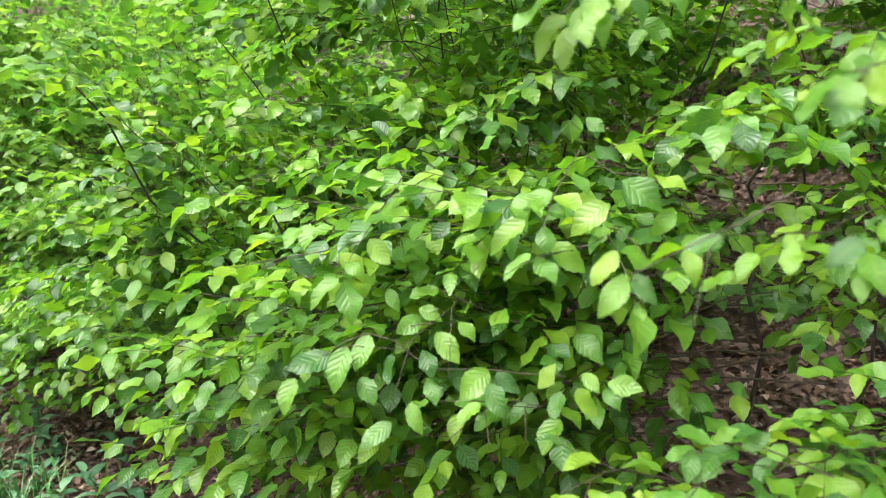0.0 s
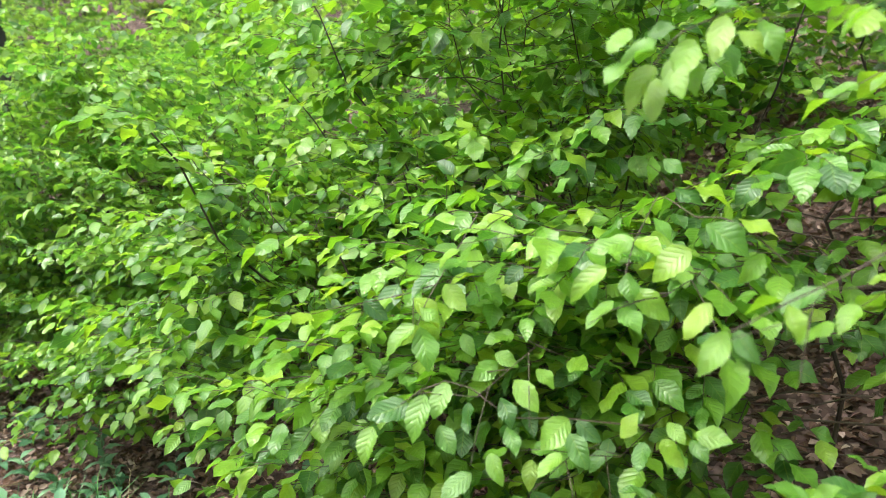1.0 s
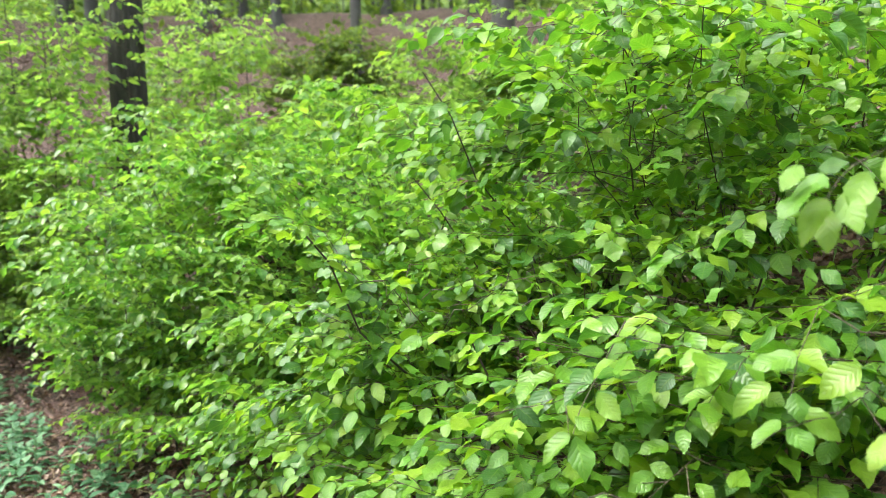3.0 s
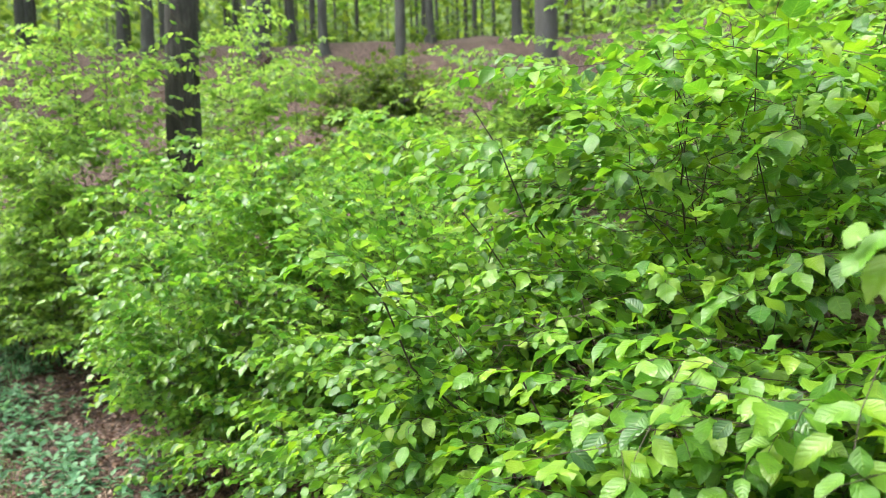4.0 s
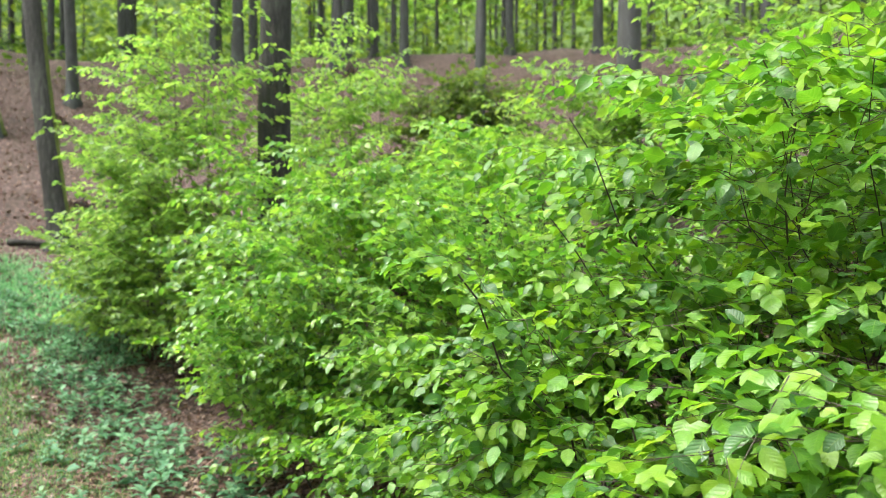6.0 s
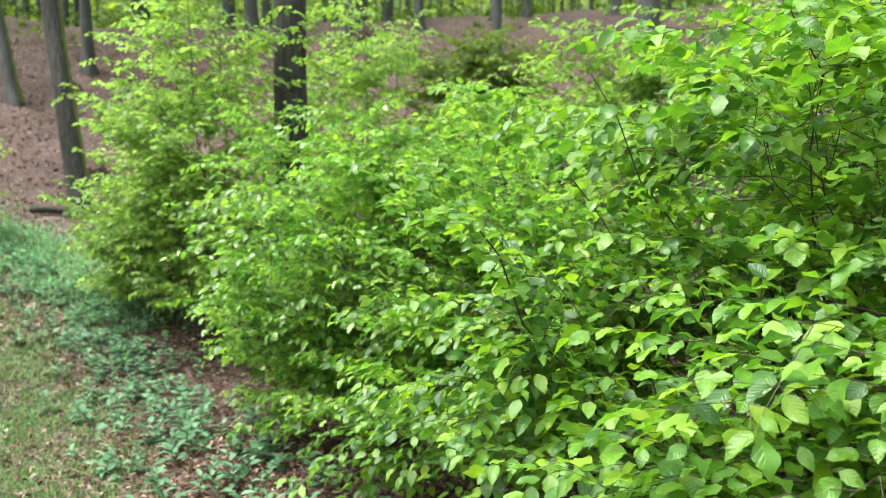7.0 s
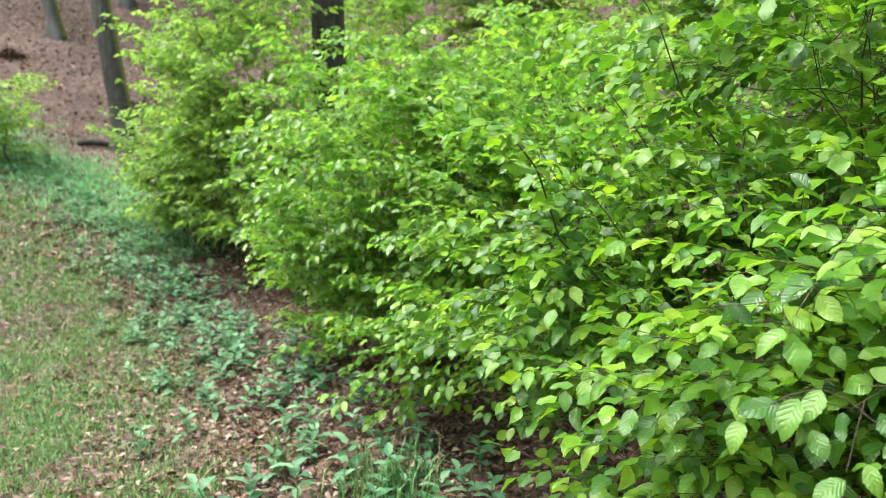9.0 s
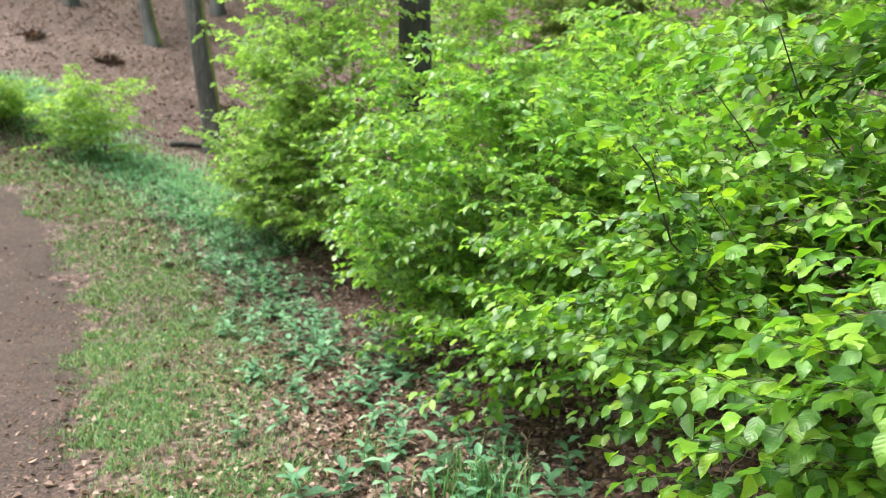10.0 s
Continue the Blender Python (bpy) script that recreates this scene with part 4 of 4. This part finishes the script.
# the wood's far green depth
m, ns, ls, pr, out = material("wood_depth")
tc = ns.new("ShaderNodeTexCoord")
nz = node(ns, "ShaderNodeTexNoise", Scale=0.35, Detail=8.0, Roughness=0.7)
ls.new(tc.outputs["Object"], nz.inputs["Vector"])
ls.new(ramp(ns, ls, nz.outputs[0], [(0.3, (0.045, 0.08, 0.02)), (0.5, (0.1, 0.17, 0.045)), (0.7, (0.22, 0.31, 0.11))]), pr.inputs["Base Color"])
pr.inputs["Roughness"].default_value = 1.0
ba = np.radians(np.linspace(-110, 90, 81))
bz = np.linspace(5, 52, 12)
bv = np.stack((135 * np.sin(ba)[:, None] + 0 * bz, 135 * np.cos(ba)[:, None] + 0 * bz, bz + 0 * ba[:, None]), axis=-1).reshape(-1, 3)
bq = [(i * 12 + j, i * 12 + j + 1, (i + 1) * 12 + j + 1, (i + 1) * 12 + j) for i in range(80) for j in range(11)]
tagged(new("backdrop", mesh_of("backdrop", bv, bq, None, m)), "plain green depth of distant woodland", "woods", kind="structure")

# unseen foliage added behind the walker, across the path, to block low sky
m = 12000
a, r = np.radians(rt.uniform(75, 275, m)), rt.uniform(14, 34, m)
fx, fy = r * np.sin(a), r * np.cos(a)
FP = np.stack((fx, fy, height(fx, fy) + 0.5 + 10 * rt.uniform(0, 1, m) ** 0.8), axis=1)
across = new("woods_across", joined_leaves("woods_across", FP, rt.normal(0, 1, (m, 3)) * np.array((1, 1, 0.5)), UP + rt.normal(0, 0.5, (m, 3)), rt.uniform(0.35, 0.8, m), FAR_LEAVES, leaf_wood))
tagged(across, "unseen foliage added behind the walker to block low sky light", "woods", kind="stuff")

# far foliage of the wood behind the trunks
m = 60000
a, r = np.radians(rt.uniform(-85, 60, m)), rt.uniform(30, 80, m) ** 1.0
fx, fy = r * np.sin(a), r * np.cos(a)
clump = np.sin(fx * 0.55) * np.sin(fy * 0.5 + 1) + 0.6 * np.sin(fx * 1.3 + fy * 0.9)
keep = clump > rt.uniform(-1.6, 0.4, m)
fx, fy = fx[keep], fy[keep]
fz = height(fx, fy) + 0.3 + 17 * rt.uniform(0, 1, len(fx)) ** 0.9
FP = np.stack((fx, fy, fz), axis=1)
far = new("far_woods", joined_leaves("far_woods", FP, rt.normal(0, 1, (len(FP), 3)) * np.array((1, 1, 0.5)), UP + rt.normal(0, 0.5, (len(FP), 3)), rt.uniform(0.25, 0.5, len(FP)), FAR_LEAVES, leaf_wood))
a, r = np.radians(rt.uniform(-100, 80, 15000)), rt.uniform(75, 125, 15000)
fx, fy = r * np.sin(a), r * np.cos(a)
FP = np.stack((fx, fy, height(fx, fy) + 38 * rt.uniform(0, 1, len(fx))), axis=1)
deep = new("deep_woods", joined_leaves("deep_woods", FP, rt.normal(0, 1, (len(FP), 3)) * np.array((1, 1, 0.5)), UP + rt.normal(0, 0.9, (len(FP), 3)), rt.uniform(1.0, 2.0, len(FP)), FAR_LEAVES, leaf_wood))
tagged(deep, "hazy green depth of the wood closing the view", "woods", kind="stuff")
tagged(far, "bright spring foliage of the distant wood between the trunks", "woods", kind="stuff")


# low undergrowth in clumps along the brow of the slope
rng = np.random.default_rng(64)
ca, cr = np.radians(rng.uniform(-78, 30, 90)), rng.uniform(21, 30, 90)
which = rng.integers(0, 90, 4200)
ux = (cr * np.sin(ca))[which] + rng.normal(0, 0.55, 4200)
uy = (cr * np.cos(ca))[which] + rng.normal(0, 0.55, 4200)
UPL = np.stack((ux, uy, height(ux, uy) + 0.05 + np.abs(rng.normal(0, 0.35, 4200))), axis=1)
under = new("undergrowth", joined_leaves("undergrowth", UPL, rng.normal(0, 1, (4200, 3)) * np.array((1, 1, 0.5)), UP + rng.normal(0, 0.5, (4200, 3)), rng.uniform(0.1, 0.24, 4200), FAR_LEAVES, leaf_wood))
tagged(under, "scattered low green undergrowth along the brow of the slope", "undergrowth", kind="stuff")


# ---- forest floor: dead leaves, grass, herbs ----
def scatter(n, box, seed):
    rng = np.random.default_rng(seed)
    x, y = rng.uniform(box[0], box[1], n), rng.uniform(box[2], box[3], n)
    return x, y, rng


DEAD = [simple_template(w, d, f) for w, d, f in ((0.34, 0.35, 0.5), (0.3, -0.3, -0.4), (0.36, 0.1, 0.7), (0.33, 0.5, 0.2))]
x, y, rg = scatter(120000, (-7.5, 2.5, 0.2, 6.5), 5)
d = edge_distance(x, y)
r = np.hypot(x, y)
want = np.where(d < -0.15, 0.13, np.where(d < 0.4, np.where(r > 3.2, 0.15, 0.42), np.where(d < 0.95, np.where(r > 3.2, 0.3, 0.62), 0.85))) * np.where(r < 5, 1.0, 0.45)
keep = (rg.uniform(0, 1, len(x)) < want) & (r > 0.5)
x, y = x[keep], y[keep]
P = np.stack((x, y, height(x, y) + rg.uniform(0.008, 0.028, len(x))), axis=1)
D = rg.normal(0, 1, (len(x), 3)) * np.array((1, 1, 0.14))
litter = new("leaf_litter", joined_leaves("leaf_litter", P, D, UP + rg.normal(0, 0.26, (len(x), 3)), rg.uniform(0.018, 0.046, len(x)), DEAD, litter_brown))
x, y, rg = scatter(13000, (-6, 5, -4, 2.2), 7)
d = edge_distance(x, y)
keep = ((d < -2.3) | (d > 0.05)) & ((y < 0.2) | (x > 0.9))
x, y = x[keep], y[keep]
P = np.stack((x, y, height(x, y) + rg.uniform(0.008, 0.028, len(x))), axis=1)
verge_litter = new("verge_leaf_litter", joined_leaves("verge_leaf_litter", P, rg.normal(0, 1, (len(x), 3)) * np.array((1, 1, 0.14)), UP + rg.normal(0, 0.26, (len(x), 3)), rg.uniform(0.025, 0.055, len(x)), DEAD, litter_brown))
tagged(verge_litter, "scattered dead beech leaves on the ground along the path", "leaf litter", kind="stuff")
tagged(litter, "curled reddish brown dead beech leaves covering the ground", "leaf litter", kind="stuff")

# dead leaves on the slope, larger and fewer with distance
x, y, rg = scatter(80000, (-20, -1, 4, 21), 6)
r = np.hypot(x, y)
keep = (r > 6.5) & (r < 21) & (edge_distance(x, y) > 0.1) & (rg.uniform(0, 1, len(x)) < 0.36)
x, y = x[keep], y[keep]
P = np.stack((x, y, height(x, y) + 0.03), axis=1)
slope_litter = new("slope_leaf_litter", joined_leaves("slope_leaf_litter", P, rg.normal(0, 1, (len(x), 3)) * np.array((1, 1, 0.25)), UP + rg.normal(0, 0.4, (len(x), 3)), rg.uniform(0.045, 0.075, len(x)), DEAD, litter_brown))
tagged(slope_litter, "pinkish brown dead leaves carpeting the slope under the trunks", "leaf litter", kind="stuff")


def blades(name, x, y, rng, tall, wide, label, mat=grass_green):
    n = len(x)
    foot = np.stack((x, y, height(x, y) - 0.004), axis=1)
    h = tall * rng.uniform(0.4, 1.25, n)[:, None]
    ang = rng.uniform(0, 6.28, n)
    side = np.stack((np.cos(ang), np.sin(ang), np.zeros(n)), axis=1) * np.asarray(wide).reshape(-1, 1)
    lean = np.stack((-np.sin(ang), np.cos(ang), np.zeros(n)), axis=1) * rng.uniform(0.15, 0.95, (n, 1)) * h
    mid = foot + lean * 0.35 + UP * h * 0.62
    tip = foot + lean + UP * h * rng.uniform(0.65, 1.0, (n, 1))
    V = np.stack((foot - side, foot + side, mid + side * 0.8, mid - side * 0.8, tip + side * 0.1, tip - side * 0.1), axis=1).reshape(-1, 3)
    b = (np.arange(n) * 6)[:, None]
    Q = np.concatenate((b + np.array([[0, 1, 2, 3]]), b + np.array([[3, 2, 4, 5]])))
    U = np.tile(np.array([(-1, 0), (1, 0), (1, 0.5), (-1, 0.5), (1, 1), (-1, 1)]), (n, 1))
    return tagged(new(name, mesh_of(name, V, Q, U, mat)), label, "grass", kind="stuff")


def verge(n, seed, near, far, near_d, far_d):
    """Places along the path's edge, thinning with distance: x, y, distance off the path and the random numbers."""
    rng = np.random.default_rng(seed)
    use = np.nonzero((line[:, 0] < -near) & (line[:, 0] > -far))[0]
    span = -line[use, 0]
    pick = rng.choice(use, n, p=(1 / span ** 1.3) / (1 / span ** 1.3).sum())
    off = rng.uniform(near_d, far_d, n)
    q = line[pick] - left[pick] * off[:, None] + rng.normal(0, 0.06, (n, 2))
    return q[:, 0], q[:, 1], off, rng


x, y, d, rg = verge(215000, 8, 1.0, 14.0, -0.35, 1.5)
tuft = np.sin(3.1 * x + 1.7 * y) * np.sin(2.3 * y - 1.9 * x) + 0.6 * np.sin(7.3 * x + 2.0 * y) * np.sin(6.1 * y) + 0.5 * np.sin(15.1 * x - 4.0 * y) * np.sin(13.3 * y + 5.0 * x)
want = smooth(-0.12, 0.18, d + 0.12 * tuft) * (1 - smooth(0.7, 1.35, d)) * (0.14 + 0.3 * smooth(2.6, 5, np.hypot(x, y)) + 0.8 * smooth(-0.05, 0.7, tuft + 0.45 * smooth(2.6, 5, np.hypot(x, y))))
keep = rg.uniform(0, 1, len(x)) < want
blades("verge_grass", x[keep], y[keep], rg, 0.038, 0.0007 + 0.0006 * np.hypot(x[keep], y[keep]), "short yellow-green grass in patches along the path edge")
x, y, rg = scatter(7500, (-2.3, -0.7, 1.2, 2.6), 9)
keep = (np.exp(-(((x + 1.46) / 0.26) ** 2 + ((y - 2.12) / 0.15) ** 2)) + 0.5 * np.exp(-(((x + 2.1) / 0.12) ** 2 + ((y - 2.15) / 0.1) ** 2))) * smooth(-0.6, 0.6, np.sin(9 * x) * np.sin(8 * y)) > rg.uniform(0, 1, len(x))
blades("long_grass", x[keep], y[keep], rg, 0.21, 0.0028, "arching tuft of long dark green grass below the saplings", long_green)
x, y, rg = scatter(90000, (-14, -5.5, 4, 9), 10)
d = edge_distance(x, y)
keep = (np.exp(-((d - 1.9) / 0.6) ** 2) * smooth(6.5, 9, np.hypot(x, y)) > rg.uniform(0, 1, len(x)))
blades("far_grass", x[keep], y[keep], rg, 0.07, 0.007, "blue-green grass at the foot of the slope", meadow_green)

# herbs with paired oval leaves in a belt between the grass and the saplings
HERB_LEAF = [mesh_of("leaf", *leaf_template(5, dr, 0.3, 0.06, 0.04, wd, 0.1), herb_green) for dr, wd in ((0.3, 0.29), (0.5, 0.24))]


def herb(seed):
    rng = np.random.default_rng(seed)
    ob = thing("woodland_herb", (0, 0, 0), "low blue-green herb with paired oval leaves in leaf litter", "herb", "herbs along the path")
    tall = rng.uniform(0.07, 0.13)
    top = np.array((rng.normal(0, 0.02), rng.normal(0, 0.02), tall))
    part("stem", tubes("stem", [(curve_between((0, 0, -0.01), top, 0, 5, rng, 0.003), 0.0025, 0.0015)], stem_green, 5), ob)
    for i in range(4):
        f = 0.3 + 0.7 * i / 3
        for s in (0, 1):
            a = i * 1.57 + s * 3.14 + rng.normal(0, 0.25)
            D = Vector((math.cos(a), math.sin(a), 0.3 + 0.5 * f + rng.normal(0, 0.15))).normalized()
            S = D.cross(Vector((0, 0, 1))).normalized()
            N = S.cross(D)
            L = rng.uniform(0.055, 0.10) * (1.15 - 0.45 * f)
            lf = part("leaf", HERB_LEAF[(i + s) % 2], ob)
            q = top * f
            lf.matrix_basis = Matrix(((S[0], D[0], N[0], q[0]), (S[1], D[1], N[1], q[1]), (S[2], D[2], N[2], q[2]), (0, 0, 0, 1))) @ Matrix.Diagonal((L, L, L, 1))
    return ob


rh = np.random.default_rng(31)
spots = []
while len(spots) < 230:
    u = rh.uniform(0, 1)
    base = np.array((-1.1, 1.35)) * (1 - u) + np.array((-7.2, 5.0)) * u
    q = base + np.array((0.55, 0.83)) * rh.normal(0.46, 0.24) + rh.normal(0, 0.12, 2)
    if min([9] + [math.hypot(*(q - s)) for s in spots]) > 0.075:
        spots.append(q)
kinds = []
for i, q in enumerate(spots):
    m = Matrix.Translation((q[0], q[1], float(height(q[0], q[1])))) @ Matrix.Rotation(rh.uniform(0, 6.28), 4, "Z")
    s = rh.uniform(0.75, 1.35)
    if i < 6:
        ob = herb(100 + i)
        ob.matrix_basis = m
        kinds.append(ob)
    else:
        copy_thing(kinds[i % 6], m @ Matrix.Scale(s, 4))
# the same herbs beyond counting, further along
x, y, rg = scatter(9000, (-14, -1, 1, 10), 12)
d = edge_distance(x, y)
keep = np.exp(-((d - 1.5) / 0.36) ** 2) * smooth(1.5, 4, -x) * (0.3 + 0.35 * smooth(5, 7, np.hypot(x, y))) > rg.uniform(0, 1, len(x))
x, y = np.repeat(x[keep], 5), np.repeat(y[keep], 5)
P = np.stack((x, y, height(x, y) + rg.uniform(0.02, 0.11, len(x))), axis=1)
D = rg.normal(0, 1, (len(x), 3)) * np.array((1, 1, 0.15)) + UP * 0.3
carpet = new("herb_carpet", joined_leaves("herb_carpet", P, D, UP + rg.normal(0, 0.2, (len(x), 3)), rg.uniform(0.045, 0.085, len(x)), MID_LEAVES[:2], herb_green))
tagged(carpet, "belt of low blue-green herbs between grass and saplings", "herbs", kind="stuff")

# small stones trodden into the path
x, y, rg = scatter(30000, (-6, 0.5, -1.5, 3.8), 14)
d = edge_distance(x, y)
keep = (d < -0.02) & (d > -1.7) & (rg.uniform(0, 1, len(x)) < 0.45)
x, y = x[keep], y[keep]
n = len(x)
r = rg.uniform(0.003, 0.011, (n, 1, 1)) * rg.uniform(0.6, 1.3, (n, 6, 1))
octa = np.array([(1, 0, 0), (0, 1, 0), (-1, 0, 0), (0, -1, 0), (0, 0, 0.6), (0, 0, -0.6)])[None]
turn = rg.uniform(0, 6.28, (n, 1))
ox, oy = octa[..., 0] * np.cos(turn) - octa[..., 1] * np.sin(turn), octa[..., 0] * np.sin(turn) + octa[..., 1] * np.cos(turn)
V = np.stack((ox, oy, np.broadcast_to(octa[..., 2], ox.shape)), axis=-1) * r + np.stack((x, y, height(x, y) + 0.016), axis=1)[:, None]
T = np.array([(0, 1, 4), (1, 2, 4), (2, 3, 4), (3, 0, 4), (1, 0, 5), (2, 1, 5), (3, 2, 5), (0, 3, 5)])
stone = grained("path_stone", [(0.3, (0.025, 0.017, 0.014)), (0.5, (0.08, 0.055, 0.045)), (0.7, (0.24, 0.18, 0.15))], 30, (1, 1, 1), 0.9, 0.2, 0.002)
pebbles = new("path_gravel", mesh_of("path_gravel", V.reshape(-1, 3), (T[None] + (np.arange(n) * 6)[:, None, None]).reshape(-1, 3), None, stone, False))
tagged(pebbles, "small grey-brown stones trodden into the path", "gravel", kind="stuff")


# fallen wood and brush on the slope
def log(at, end, r, label):
    root = on_ground(*at)
    ob = thing("fallen_branch", root, label, "branch")
    tip = on_ground(*end, 0.06)
    path = curve_between(root + UP * r * 0.7, tip, 0.03, 7, np.random.default_rng(3), 0.02)
    part("bough", tubes("bough", [(path - root, r, r * 0.5)], bark, 8), ob)
    mid = path[3] - root
    part("side_branch", tubes("side_branch", [(curve_between(mid, mid + np.array((0.25, -0.1, 0.22)), 0.03, 5), r * 0.4, r * 0.15)], bark, 6), ob)


log((-9.95, 7.1), (-9.0, 7.9), 0.05, "dark fallen branch lying on the leafy slope")
log((-7.9, 8.6), (-7.0, 9.3), 0.045, "dark fallen branch half hidden in leaf litter")


def brush(x, y, size, seed):
    rng = np.random.default_rng(seed)
    root = on_ground(x, y)
    ob = thing("brush_heap", root, "low dark heap of dead twigs on the slope", "brush heap", "brush heaps")
    lines = []
    for _ in range(46):
        a = rng.normal(0, 0.35, 3) * size * np.array((1, 1, 0))
        b = a + unit(rng.normal(0, 1, 3) * np.array((1, 1, 0.35))) * size * rng.uniform(0.3, 0.8)
        a[2], b[2] = abs(a[2]) + 0.02, abs(b[2]) + rng.uniform(0, 0.4) * size
        lines.append((curve_between(a, b, 0.05, 4, rng, 0.01), 0.012, 0.004))
    part("twig", tubes("twig", lines, bark, 4), ob, kind="stuff")
    P = rng.normal(0, 0.3, (160, 3)) * size * np.array((1, 1, 0.5))
    P[:, 2] = np.abs(P[:, 2])
    part("dead_leaf", joined_leaves("dead_leaf", P, rng.normal(0, 1, (160, 3)), UP + rng.normal(0, 0.5, (160, 3)), rng.uniform(0.07, 0.13, 160), FAR_LEAVES, litter_brown), ob, kind="stuff")


for x, y, size, seed in ((-15.5, 8.1, 0.3, 1), (-14.4, 11.5, 0.4, 2), (-13.6, 8.5, 0.35, 3), (-10.5, 8.6, 0.5, 4), (-7.2, 17.5, 0.9, 5), (-10.6, 18.4, 0.8, 6)):
    brush(x, y, size, seed)


# dry straw-coloured stalks lying among the herbs
straw = grained("dry_stalk_straw", [(0.3, (0.16, 0.11, 0.06)), (0.7, (0.42, 0.33, 0.2))], 40, (1, 1, 1), 0.7, 0.2, 0.001)


def stalk(x, y, turn, long, seed):
    rng = np.random.default_rng(seed)
    root = on_ground(x, y)
    ob = thing("dry_stalk", root, "thin bent dry stalk lying on the dead leaves", "stalk", "dry stalks among the herbs")
    way = np.array((math.cos(turn), math.sin(turn), 0.0))
    end = on_ground(*(root + way * long)[:2], rng.uniform(0.03, 0.1)) - root
    path = curve_between((0, 0, 0.012), end, rng.uniform(0.02, 0.08), 8, rng, 0.006)
    part("stem", tubes("stem", [(path, 0.0022, 0.0011)], straw, 5), ob)
    side = path[4]
    part("side_stem", tubes("side_stem", [(curve_between(side, side + way * long * 0.25 + np.array((-way[1], way[0], 0.3)) * long * 0.14, 0.01, 5, rng, 0.003), 0.0013, 0.0007)], straw, 4), ob)


rs = np.random.default_rng(55)
for i in range(34):
    u = rs.uniform(0, 1) ** 1.6
    q = np.array((-1.15, 1.5)) * (1 - u) + np.array((-4.6, 3.7)) * u + np.array((0.55, 0.83)) * rs.normal(0.25, 0.28)
    stalk(q[0], q[1], rs.uniform(0, 6.28), rs.uniform(0.18, 0.5), 200 + i)
